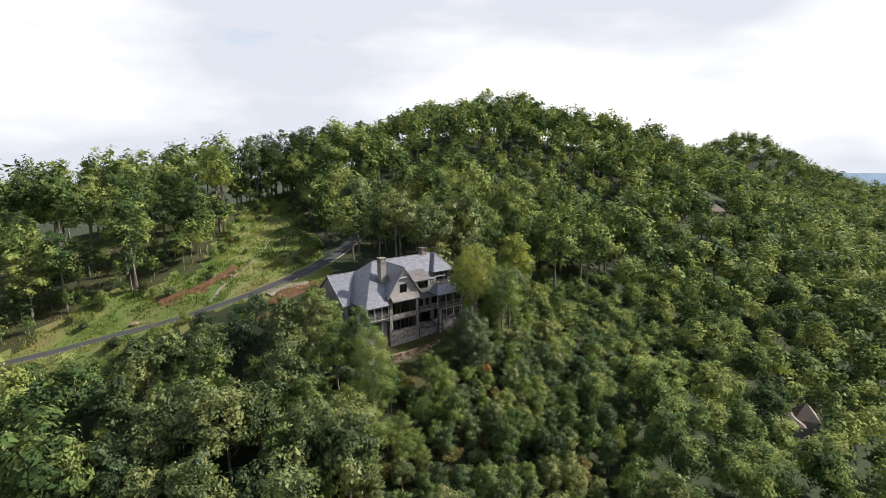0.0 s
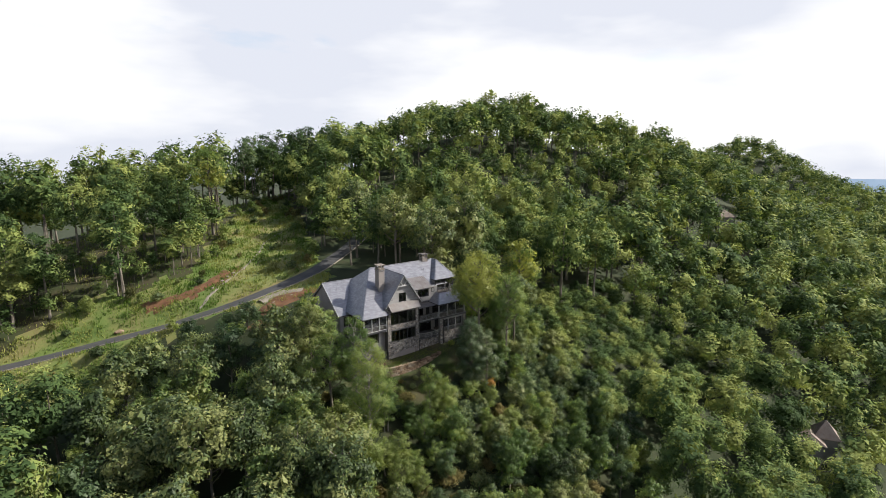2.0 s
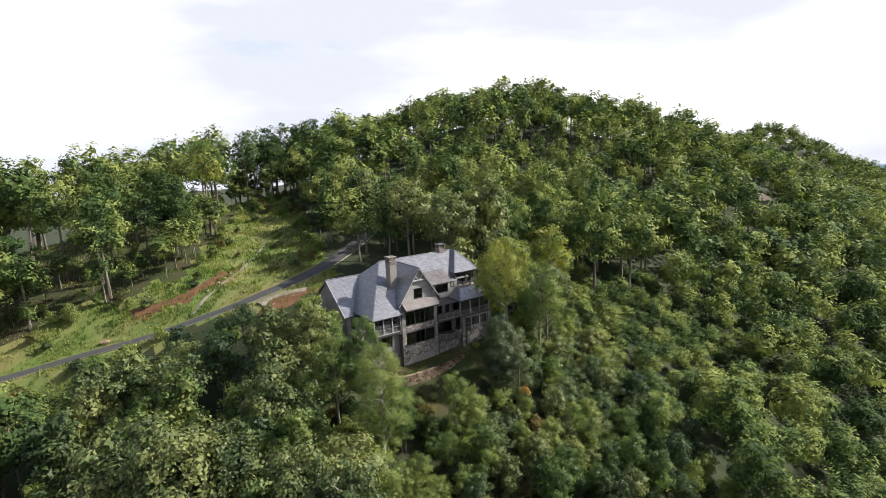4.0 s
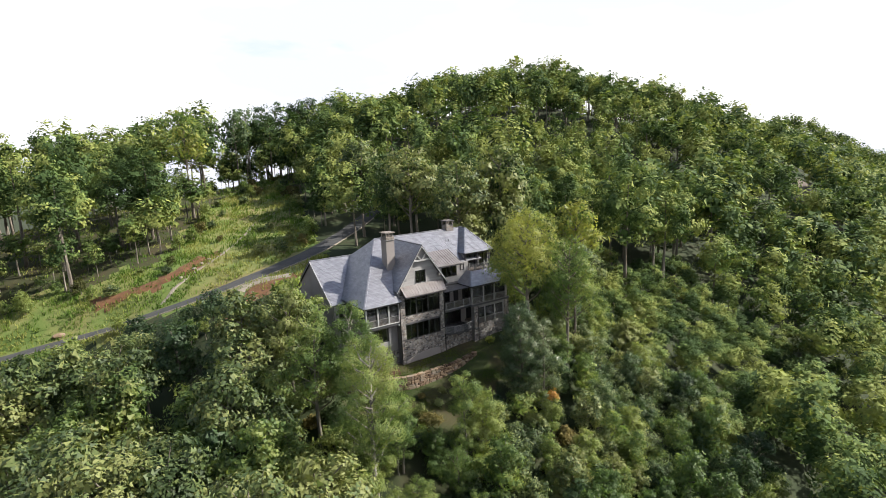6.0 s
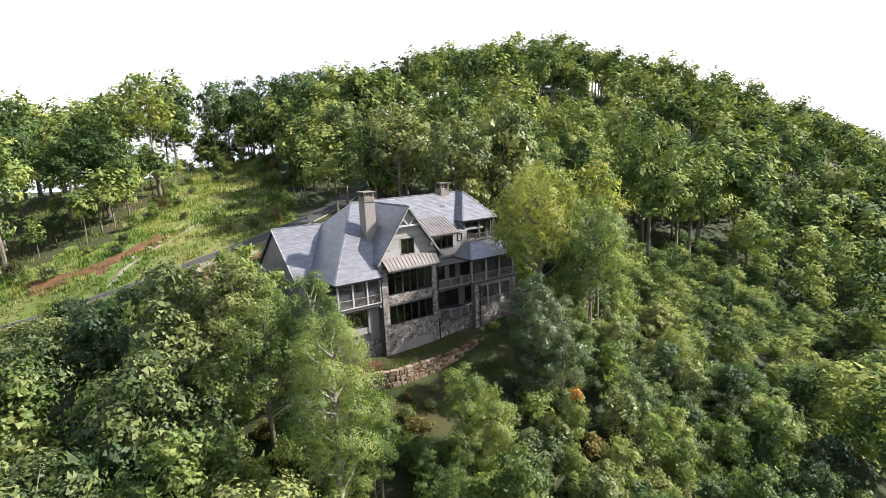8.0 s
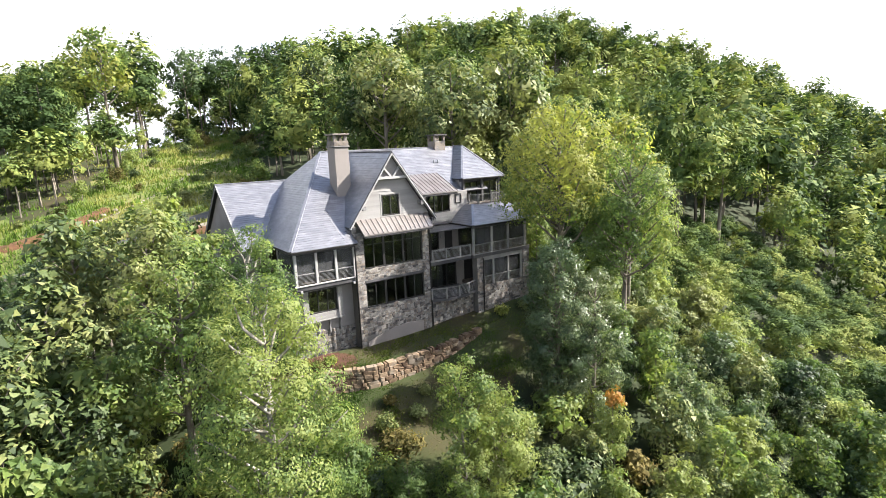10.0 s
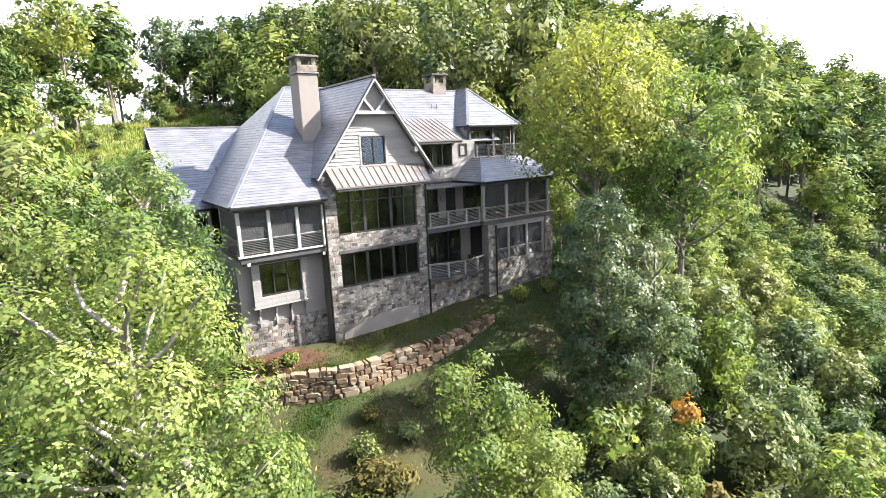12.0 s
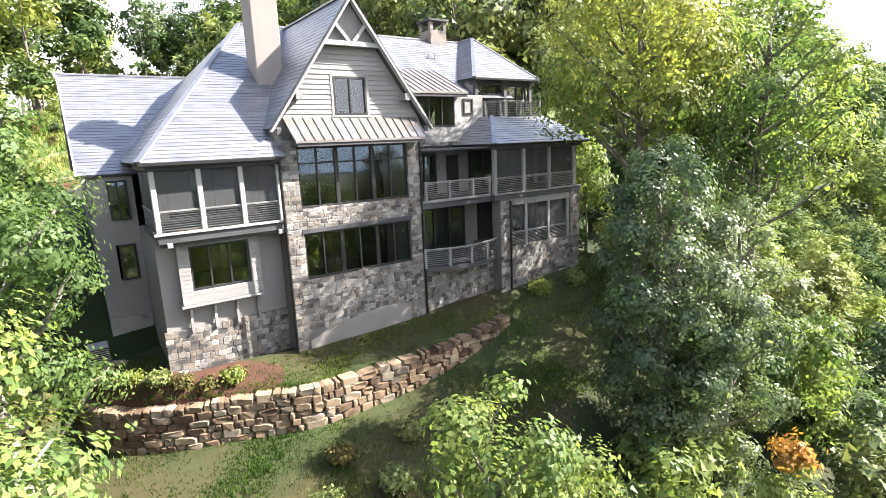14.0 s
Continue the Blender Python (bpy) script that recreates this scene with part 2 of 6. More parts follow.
def haze_glow(name, low, high):
    """Land so far off that the air's haze is put into its emission colour."""
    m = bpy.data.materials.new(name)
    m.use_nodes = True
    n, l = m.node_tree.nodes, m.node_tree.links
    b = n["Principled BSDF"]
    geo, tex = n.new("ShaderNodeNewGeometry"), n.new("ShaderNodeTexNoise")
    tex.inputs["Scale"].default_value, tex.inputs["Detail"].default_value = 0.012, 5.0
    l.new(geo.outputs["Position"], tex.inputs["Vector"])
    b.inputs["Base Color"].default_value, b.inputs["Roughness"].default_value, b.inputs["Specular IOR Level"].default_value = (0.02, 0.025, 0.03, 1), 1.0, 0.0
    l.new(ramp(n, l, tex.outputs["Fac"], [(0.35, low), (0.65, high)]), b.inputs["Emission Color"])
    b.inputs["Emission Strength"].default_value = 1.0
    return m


# Blue and white haze painted as emission; neither surface is a lamp.
M_HAZE_HILL = haze_glow("hills_haze_glow", (0.17, 0.23, 0.31), (0.22, 0.28, 0.36))
M_FOG_GLOW = haze_glow("valley_fog_glow", (0.39, 0.42, 0.46), (0.46, 0.48, 0.51))
M_LAWN_GRASS = leaf_material("lawn_grass", [(0.022, 0.052, 0.008), (0.044, 0.085, 0.013), (0.092, 0.112, 0.025)], 0.5, 0.0, 0.7, 0.35)

# ---- building helpers ----
def mesh_data(name, verts, faces, mat, smooth=False):
    me = bpy.data.meshes.new(name)
    me.from_pydata([tuple(v) for v in verts], [], [tuple(f) for f in faces])
    me.materials.append(mat)
    if smooth:
        me.polygons.foreach_set("use_smooth", [True] * len(me.polygons))
    me.update()
    return me


def child(ob, parent, label=""):
    if parent is not None:
        ob.parent = parent
        ob.matrix_parent_inverse = parent.matrix_world.inverted()
    if label:
        ob["label"] = label
    return ob


def thing(name, x, y, z, label, category, group="", kind=""):
    ob = new(name)
    ob.location = (x, y, z)
    ob.empty_display_size = 0.3
    bpy.context.view_layer.update()
    return tagged(ob, label, category, group, kind)


def part(name, bm, mat, parent, label=""):
    me = bpy.data.meshes.new(name)
    bm.to_mesh(me)
    bm.free()
    me.materials.append(mat)
    return child(new(name, me), parent, label)


def piece(name, verts, faces, mat, parent, label=""):
    return child(new(name, mesh_data(name, verts, faces, mat)), parent, label)


def add_box(bm, x0, x1, y0, y1, z0, z1, bevel=0.015):
    r = bmesh.ops.create_cube(bm, size=1.0)
    vs = r["verts"]
    bmesh.ops.scale(bm, vec=(x1 - x0, y1 - y0, z1 - z0), verts=vs)
    bmesh.ops.translate(bm, vec=((x0 + x1) / 2, (y0 + y1) / 2, (z0 + z1) / 2), verts=vs)
    if bevel:
        es = list({e for v in vs for e in v.link_edges})
        bmesh.ops.bevel(bm, geom=es, offset=bevel, segments=1, affect="EDGES")


def box(name, x0, x1, y0, y1, z0, z1, mat, parent, label="", bevel=0.015):
    bm = bmesh.new()
    add_box(bm, x0, x1, y0, y1, z0, z1, bevel)
    return part(name, bm, mat, parent, label)


def bar(bm, a, b, w, d):
    """A squared beam from a to b, w across and d deep."""
    a, b = Vector(a), Vector(b)
    r = bmesh.ops.create_cube(bm, size=1.0)
    m = Matrix.Translation((a + b) / 2) @ (b - a).to_track_quat("Z", "Y").to_matrix().to_4x4() @ Matrix.Diagonal((w, d, (b - a).length, 1))
    bmesh.ops.transform(bm, matrix=m, verts=r["verts"])
    es = list({e for v in r["verts"] for e in v.link_edges})
    bmesh.ops.bevel(bm, geom=es, offset=min(w, d) * 0.08, segments=1, affect="EDGES")


def tube(points, radii, sides=6):
    """Verts and faces of a tapered tube through the points."""
    verts, faces = [], []
    pts = [Vector(p) for p in points]
    for i, p in enumerate(pts):
        way = (pts[min(i + 1, len(pts) - 1)] - pts[max(i - 1, 0)]).normalized()
        q = way.to_track_quat("Z", "Y")
        for k in range(sides):
            a = 2 * math.pi * k / sides
            verts.append(p + q @ Vector((math.cos(a) * radii[i], math.sin(a) * radii[i], 0)))
    for i in range(len(pts) - 1):
        for k in range(sides):
            a, b = i * sides + k, i * sides + (k + 1) % sides
            faces.append((a, b, b + sides, a + sides))
    faces.append(tuple(range((len(pts) - 1) * sides, len(pts) * sides)))
    return verts, faces


# ---- the lie of the land: hills as bumps on a tilted plain ----
HILLS = [(56, 95, 10.8, 22), (30, 140, 7.4, 28), (66, 150, 5.5, 28), (45, 115, 5.6, 22), (50, 75, -4.2, 26), (80, 70, 5.9, 30), (100, 110, 14.8, 35),
         (110, 150, 8.7, 35), (150, 130, 9.5, 45), (190, 230, 54.5, 60), (240, 200, 11.5, 60), (110, 215, 25.6, 50), (45, 200, 8.8, 40)]
HILLS += [(-20, 150, 2.2, 50), (10, 110, -5.4, 40), (20, 60, 31.0, 50), (140, 60, 10.6, 50), (320, 215, 39.0, 70), (410, 190, 36.0, 80), (250, 90, 29.3, 70),
          (0, 200, 28.9, 60), (80, 20, 3.9, 60), (350, 100, 5.6, 80), (500, 170, -10.7, 90), (883, 393, 77.0, 74)]
WALL_LINE = [(46.3, 91.0), (47.4, 88.8), (49.4, 87.4), (52.4, 86.1), (54.7, 85.1), (57.3, 84.9), (60.6, 84.7), (63.3, 84.8), (65.6, 85.3)]
ROAD_LINE = [(-40, 156), (-10, 147), (11, 139.5), (28.5, 131.3), (44.6, 128), (58, 132), (73, 143), (92, 158), (112, 172)]
CLEARING = [(-14, 152), (9, 158), (13, 160), (19, 153), (26, 157), (32, 152), (39, 163), (49, 181), (57, 193), (70, 212), (80, 208), (72, 172),
            (66, 147), (63, 134), (60, 124), (52, 116), (43, 120), (29, 127.5), (17, 128), (10, 125), (-6, 132)]
COPSE_FLOOR = [(-24, 140), (-10, 136), (20, 146), (60, 150), (88, 205), (84, 226), (40, 222), (-24, 208)]
LAWN = [(45, 92), (46, 84), (50, 79), (57, 77), (66, 79), (76, 83), (80, 89), (75, 92)]


def inside(poly, x, y):
    """Which of the points lie in the polygon."""
    x, y = np.asarray(x, float), np.asarray(y, float)
    hit = np.zeros(x.shape, bool)
    for (ax, ay), (bx, by) in zip(poly, poly[1:] + poly[:1]):
        cross = (ay > y) != (by > y)
        with np.errstate(divide="ignore", invalid="ignore"):
            hit ^= cross & (x < (bx - ax) * (y - ay) / (by - ay) + ax)
    return hit


def line_distance(line, x, y):
    """How far points lie from a line of stretches, and how far along it."""
    best, along, run = np.full(np.shape(x), 1e9), np.zeros(np.shape(x)), 0.0
    for (ax, ay), (bx, by) in zip(line, line[1:]):
        n = math.hypot(bx - ax, by - ay)
        t = np.clip(((x - ax) * (bx - ax) + (y - ay) * (by - ay)) / n**2, 0, 1)
        d = np.hypot(x - ax - t * (bx - ax), y - ay - t * (by - ay))
        along, best = np.where(d < best, run + t * n, along), np.minimum(d, best)
        run += n
    return best, along


def smooth_line(line, step=2.0):
    """A rounded line through the given corners (Catmull-Rom), about a step apart."""
    p = [Vector((*a, 0)) for a in line]
    p = [2 * p[0] - p[1], *p, 2 * p[-1] - p[-2]]
    out = []
    for a, b, c, d in zip(p, p[1:], p[2:], p[3:]):
        k = max(2, int((c - b).length / step))
        for i in range(k):
            t = i / k
            out.append(0.5 * ((2 * b) + (c - a) * t + (2 * a - 5 * b + 4 * c - d) * t**2 + (3 * b - a - 3 * c + d) * t**3))
    return [(v.x, v.y) for v in out] + [tuple(line[-1])]


ROAD = smooth_line(ROAD_LINE, 2.5)


def bare_height(x, y):
    yy = np.where(y > 240, 240 + 60 * np.tanh((y - 240) / 60) - np.clip(y - 300, 0, 500) * 0.15, y)
    yy = np.where(yy < -120, -120 + 80 * np.tanh((yy + 120) / 80), yy)
    xx = 700 * np.tanh(x / 700)
    z = -61.06 - 0.0438 * xx + 0.1553 * yy
    for a, b, h, r in HILLS:
        z = z + h * np.exp(-((x - a) ** 2 + (y - b) ** 2) / (2 * r * r))
    return z


_rx, _ry = np.array(ROAD).T
ROAD_Z = bare_height(_rx, _ry)
ROAD_Z = np.convolve(np.pad(ROAD_Z, 4, mode="edge"), np.ones(9) / 9, "valid")
_rs = np.r_[0, np.cumsum(np.hypot(np.diff(_rx), np.diff(_ry)))]
_wx, _wy = np.array(WALL_LINE).T


def wall_top(x):
    return np.interp(x, [46, 50, 58, 66], [-3.35, -3.3, -3.05, -2.5])


def wall_foot(x):
    return np.interp(x, [46, 50, 58, 62, 66], [-4.9, -5.0, -4.6, -3.9, -2.9])


def height(x, y):
    """Ground level: the bare hills with the road bed, the house's terrace and the bank below it."""
    x, y = np.asarray(x, float), np.asarray(y, float)
    z = bare_height(x, y)
    d, s = line_distance(ROAD, x, y)
    k = np.clip((d - 3.0) / 6.0, 0, 1)
    k = k * k * (3 - 2 * k)
    z = z * k + np.interp(s, _rs, ROAD_Z) * (1 - k)
    wy = np.interp(x, _wx, _wy)
    slope_y = np.interp(x, [46.3, 47.4, 49.4, 52.4, 54.7, 57.3, 70], [0.45, 0.6, 0.85, 0.92, 0.97, 1, 1])
    off = (y - wy) * slope_y                      # about the distance behind the wall's face
    near = (x > 44.0) & (x < 84) & (y > 74) & (y < 96)
    foot_z = np.interp(x, [45, 50, 55, 62, 68, 75, 80], [-2.6, -2.35, -2.55, -2.4, -1.95, -1.1, -1.6])
    t = np.clip(off / np.maximum((88.2 - wy) * slope_y, 0.6), 0, 1)
    terrace = wall_top(x) * (1 - t) + foot_z * t
    side = np.clip((x - 44.0) / 2.5, 0, 1) * np.clip((84 - x) / 7, 0, 1) * np.clip((96 - y) / 3, 0, 1)
    below = wall_foot(x) - 0.33 * np.maximum(-off, 0)
    fade = np.clip((-off - 1) / 8, 0, 1)
    below = below * (1 - fade) + z * fade
    step = np.clip((off + 0.05) / 0.3, 0, 1)
    shaped = terrace * step + below * (1 - step)
    z = np.where(near, shaped * side + z * (1 - side), z)
    pad = (x > 50.2) & (x < 74.2) & (y > 88.7) & (y < 106)
    return np.where(pad, np.minimum(z, -2.7), z)


def ground(x, y):
    return float(height(np.array([float(x)]), np.array([float(y)]))[0])


def axis(stops):
    out = []
    for a, b, step in stops:
        out += list(np.arange(a, b, step))
    return np.array(out + [stops[-1][1]])


def build_ground():
    xs = axis([(-3500, -400, 310), (-400, -60, 34), (-60, 0, 5), (0, 44, 2), (44, 67, 0.25), (67, 80, 0.5), (80, 130, 2), (130, 300, 6), (300, 700, 16), (700, 1300, 40), (1300, 4000, 330)])
    ys = axis([(-3500, -400, 310), (-400, -60, 34), (-60, 20, 5), (20, 76, 2), (76, 83.5, 0.5), (83.5, 92, 0.25), (92, 96, 0.5), (96, 200, 2), (200, 320, 6), (320, 560, 20), (560, 4000, 350)])
    gx, gy = np.meshgrid(xs, ys)
    gz = height(gx, gy)
    far = np.clip((np.hypot(gx - 60, gy - 90) - 1250) / 1200, 0, 1)
    gz = gz * (1 - far) + (-160) * far
    rough = np.array([noise.noise((a * 0.35, b * 0.35, 0)) for a, b in zip(gx.ravel(), gy.ravel())]).reshape(gx.shape)
    d, _ = line_distance(ROAD, gx, gy)
    gz = gz + rough * 0.12 * np.clip((d - 2.5) / 2, 0, 1)
    ny, nx = gx.shape
    idx = np.arange(nx * ny).reshape(ny, nx)
    faces = np.stack([idx[:-1, :-1], idx[:-1, 1:], idx[1:, 1:], idx[1:, :-1]], -1).reshape(-1, 4)
    me = bpy.data.meshes.new("ground")
    me.from_pydata(np.stack([gx, gy, gz], -1).reshape(-1, 3).tolist(), [], faces.tolist())
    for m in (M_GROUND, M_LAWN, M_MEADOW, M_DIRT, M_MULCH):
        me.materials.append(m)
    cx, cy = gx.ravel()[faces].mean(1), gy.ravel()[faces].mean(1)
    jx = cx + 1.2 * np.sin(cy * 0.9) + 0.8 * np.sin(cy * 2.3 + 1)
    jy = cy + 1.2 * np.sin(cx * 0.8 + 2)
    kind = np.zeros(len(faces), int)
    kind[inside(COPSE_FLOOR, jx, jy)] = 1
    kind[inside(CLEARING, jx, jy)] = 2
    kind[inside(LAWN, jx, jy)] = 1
    dist, _ = line_distance([(22, 146), (28, 143.5), (34, 143.5), (40, 145), (44, 148)], jx, jy)
    kind[dist < 1.5] = 3
    dist, _ = line_distance([(40, 116), (46, 119.5), (51, 119)], jx, jy)
    kind[dist < 2.4] = 3
    dist, _ = line_distance([(47.4, 90.2), (50, 88.4), (53, 87.0)], cx, cy)
    kind[(dist < 1.0)] = 4
    me.polygons.foreach_set("material_index", kind)
    me.polygons.foreach_set("use_smooth", [True] * len(faces))
    me.update()
    return tagged(new("ground", me), "wooded mountainside with forest floor, meadow and rough lawn", "ground", kind="structure")


def build_road():
    pts = [Vector((a, b, 0)) for a, b in ROAD]
    verts, faces = [], []
    for i, p in enumerate(pts):
        way = (pts[min(i + 1, len(pts) - 1)] - pts[max(i - 1, 0)]).normalized()
        side = Vector((way.y, -way.x, 0))
        for k, off, dz in ((0, -2.3, -0.1), (1, -2.2, 0.07), (2, 0, 0.11), (3, 2.2, 0.07), (4, 2.3, -0.1)):
            q = p + side * off
            verts.append((q.x, q.y, ROAD_Z[i] + dz))
        if i:
            for k in range(4):
                a = (i - 1) * 5 + k
                faces.append((a, a + 1, a + 6, a + 5))
    road = tagged(new("road", mesh_data("road", verts, faces, M_ASPHALT)), "narrow grey asphalt lane across the meadow", "road", kind="structure")
    # pale concrete kerb along the lower side
    verts, faces = [], []
    for i, p in enumerate(pts):
        way = (pts[min(i + 1, len(pts) - 1)] - pts[max(i - 1, 0)]).normalized()
        side = Vector((way.y, -way.x, 0))
        for off, dz in ((2.32, -0.2), (2.32, 0.16), (2.6, 0.16), (2.62, -0.25)):
            q = p + side * off
            verts.append((q.x, q.y, ROAD_Z[i] + dz))
        if i:
            for k in range(3):
                a = (i - 1) * 4 + k
                faces.append((a, a + 1, a + 5, a + 4))
    tagged(new("kerb", mesh_data("kerb", verts, faces, M_GRAVEL)), "pale concrete kerb along the asphalt lane", "kerb", kind="structure")
    return road


build_ground()
build_road()

# ---- the house: x along its front, y into the hill ----
house = thing("house", 60, 95, -2.6, "large grey mountain lodge of stone, stucco and slate", "house")
rng = random.Random(7)


def slate_plane(name, o, u, v, poly, parent, label="", expose=0.25):
    """A slope laid with courses of slates. o: a corner on the eave; u along the eave, v up the slope; poly: its outline in (u, v)."""
    o, u, v = Vector(o), Vector(u).normalized(), Vector(v).normalized()
    n = u.cross(v).normalized()
    if n.z < 0:
        n = -n
    deck = [o + u * a + v * b for a, b in poly]
    below = [p - n * 0.12 for p in deck]
    k = len(deck)
    faces = [tuple(range(k)), tuple(range(2 * k - 1, k - 1, -1))] + [(i, (i + 1) % k, (i + 1) % k + k, i + k) for i in range(k)]
    slope = piece(name, deck + below, faces, M_BEAM, parent, label)

    def span(b):
        xs = []
        for (a0, b0), (a1, b1) in zip(poly, poly[1:] + poly[:1]):
            if (b0 - b) * (b1 - b) <= 0 and abs(b0 - b1) > 1e-6:
                xs.append(a0 + (a1 - a0) * (b - b0) / (b1 - b0))
        return (min(xs), max(xs)) if len(xs) > 1 else None
    b0, top = min(b for _, b in poly), max(b for _, b in poly)
    row = 0
    while b0 < top - 0.05:
        b1 = min(b0 + expose * 1.12, top - 0.002)
        lo, hi = span(b0 + 0.001), span(b1)
        if lo and hi:
            verts, faces = [], []
            width = lo[1] - lo[0]
            cuts, a = [0.0], rng.uniform(0.15, 0.45)
            while a < width - 0.1:
                cuts.append(a / width)
                a += rng.uniform(0.28, 0.55)
            cuts.append(1.0)
            for q, f in enumerate(cuts):
                lift = 0.028 + rng.uniform(0, 0.01)
                drop = rng.uniform(-0.01, 0.01) if 0 < row else 0
                low, high = lo[0] + f * (lo[1] - lo[0]), hi[0] + f * (hi[1] - hi[0])
                verts += [o + u * low + v * (b0 + drop), o + u * low + v * (b0 + drop) + n * lift, o + u * high + v * b1 + n * 0.012]
                if q:
                    i = 3 * q - 3
                    faces += [(i, i + 3, i + 4, i + 1), (i + 1, i + 4, i + 5, i + 2)]
            piece("slate_course", verts, faces, M_SLATE, slope)
        b0 += expose
        row += 1
    return slope


def slope_by_points(name, pts, parent, label=""):
    """A slate slope from its corners; the first two lie along the eave."""
    p = [Vector(q) for q in pts]
    u = (p[1] - p[0]).normalized()
    n = u.cross(p[2] - p[0]).normalized()
    v = n.cross(u)
    if v.z < 0:
        v = -v
    return slate_plane(name, p[0], u, v, [((q - p[0]).dot(u), (q - p[0]).dot(v)) for q in p], parent, label)


def ridge_cap(a, b, parent):
    bm = bmesh.new()
    bar(bm, a, b, 0.24, 0.1)
    return part("ridge_cap", bm, M_SLATE, parent)


def window(x0, x1, z0, z1, y, cols, parent, transom=0.0, facing="y", mat=None, deep=0.14):
    """A framed window in the plane y (or x): frame and mullions in one mesh, each pane of its own."""
    t = 0.09

    def turn(a, d, b):
        return (a, y + d, b) if facing == "y" else (y + d, a, b)
    ring = [(x0, z0), (x1, z0), (x1, z1), (x0, z1), (x0 + t, z0 + t), (x1 - t, z0 + t), (x1 - t, z1 - t), (x0 + t, z1 - t)]
    vs = [turn(a, 0.0, b) for a, b in ring] + [turn(a, deep, b) for a, b in ring]
    fs = []
    for i in range(4):
        j = (i + 1) % 4
        fs += [(i, j, j + 4, i + 4), (i + 8, i + 12, j + 12, j + 8), (i, i + 8, j + 8, j), (i + 4, j + 4, j + 12, i + 12)]
    frame_ob = piece("window", vs, fs, mat or M_FRAME, parent)

    def bar_part(name, a0, a1, b0, b1, d0):
        if facing == "y":
            return box(name, a0, a1, y + d0, y + deep, b0, b1, mat or M_FRAME, frame_ob, bevel=0.006)
        return box(name, y + d0, y + deep, a0, a1, b0, b1, mat or M_FRAME, frame_ob, bevel=0.006)
    w = (x1 - x0) / cols
    for i in range(1, cols):
        hw = 0.1 if cols == 6 and i % 2 == 0 else 0.04
        bar_part("mullion", x0 + i * w - hw, x0 + i * w + hw, z0 + t, z1 - t, 0.01)
    if transom:
        bar_part("transom", x0 + t, x1 - t, transom - 0.035, transom + 0.035, 0.017)
    rows = [(z0 + t, z1 - t)] if not transom else [(z0 + t, transom - 0.035), (transom + 0.035, z1 - t)]
    for i in range(cols):
        for lo, hi in rows:
            a0, a1 = x0 + i * w + (t if i == 0 else 0.045), x0 + (i + 1) * w - (t if i == cols - 1 else 0.045)
            d = deep * 0.6
            if facing == "y":
                vs = [(a0, y + d, lo), (a1, y + d, lo), (a1, y + d, hi), (a0, y + d, hi)]
                vs += [(p, q + 0.012, r) for p, q, r in vs]
            else:
                vs = [(y + d, a1, lo), (y + d, a0, lo), (y + d, a0, hi), (y + d, a1, hi)]
                vs += [(p + 0.012, q, r) for p, q, r in vs]
            pane = piece("pane", vs, [(0, 1, 2, 3), (7, 6, 5, 4), (0, 4, 5, 1), (1, 5, 6, 2), (2, 6, 7, 3), (3, 7, 4, 0)], M_GLASS, frame_ob)
            pane.visible_shadow = False
    return frame_ob


def railing(a, b, z0, z1, parent, posts=(), lines=8):
    """Level rods between two ends, with a top rail and squared posts."""
    a, b = Vector((*a, 0)), Vector((*b, 0))
    bm = bmesh.new()
    bar(bm, (a.x, a.y, z1), (b.x, b.y, z1), 0.09, 0.07)
    rail = part("top_rail", bm, M_POST, parent)
    for i in range(lines):
        z = z0 + 0.12 + (z1 - z0 - 0.2) * i / (lines - 1)
        bm = bmesh.new()
        bar(bm, (a.x, a.y, z), (b.x, b.y, z), 0.03, 0.03)
        part("rod", bm, M_RAIL, rail)
    for f in posts:
        p = a.lerp(b, f)
        box("post", p.x - 0.07, p.x + 0.07, p.y - 0.07, p.y + 0.07, z0 - 0.05, z1 + 0.06, M_POST, rail)
    return rail


# stones: a few rough blocks of unit size, shared by all stone faces
def unit_stone(i, blocky=False):
    """A rough stone in a unit cube: a squarish, uneven outline, with a nearly flat split face."""
    r = random.Random(100 + i)
    pts = []
    for cx, cz in ((-0.5, -0.5), (0.5, -0.5), (0.5, 0.5), (-0.5, 0.5)):
        if r.random() < (0.7 if blocky else 0.58):          # a knocked-off corner
            a, b = r.uniform(0.1, 0.3), r.uniform(0.1, 0.3)
            one, two = (cx * (1 - 2 * a), cz * 0.99), (cx * 0.99, cz * (1 - 2 * b))
            pts += [one, two] if cx * cz < 0 else [two, one]
        else:
            pts.append((cx * r.uniform(0.86, 1.0), cz * r.uniform(0.86, 1.0)))
    k = len(pts)
    edge = 0.8 if blocky else 0.9
    verts = [(x, 0.5, z) for x, z in pts] + [(x, -0.34 + r.uniform(-0.05, 0.05), z) for x, z in pts]
    verts += [(x * edge + r.uniform(-0.02, 0.02), -0.5 + r.uniform(-0.08, 0.05), z * edge + r.uniform(-0.02, 0.02)) for x, z in pts]
    faces = [(j, (j + 1) % k, (j + 1) % k + k, j + k) for j in range(k)] + [(j + k, (j + 1) % k + k, (j + 1) % k + 2 * k, j + 2 * k) for j in range(k)]
    faces.append(tuple(2 * k + j for j in range(k)))
    return mesh_data("stone", verts, faces, M_RUBBLE if blocky else M_STONE)


UNIT_STONES = [unit_stone(i) for i in range(18)]
UNIT_RUBBLE = [unit_stone(40 + i, True) for i in range(16)]


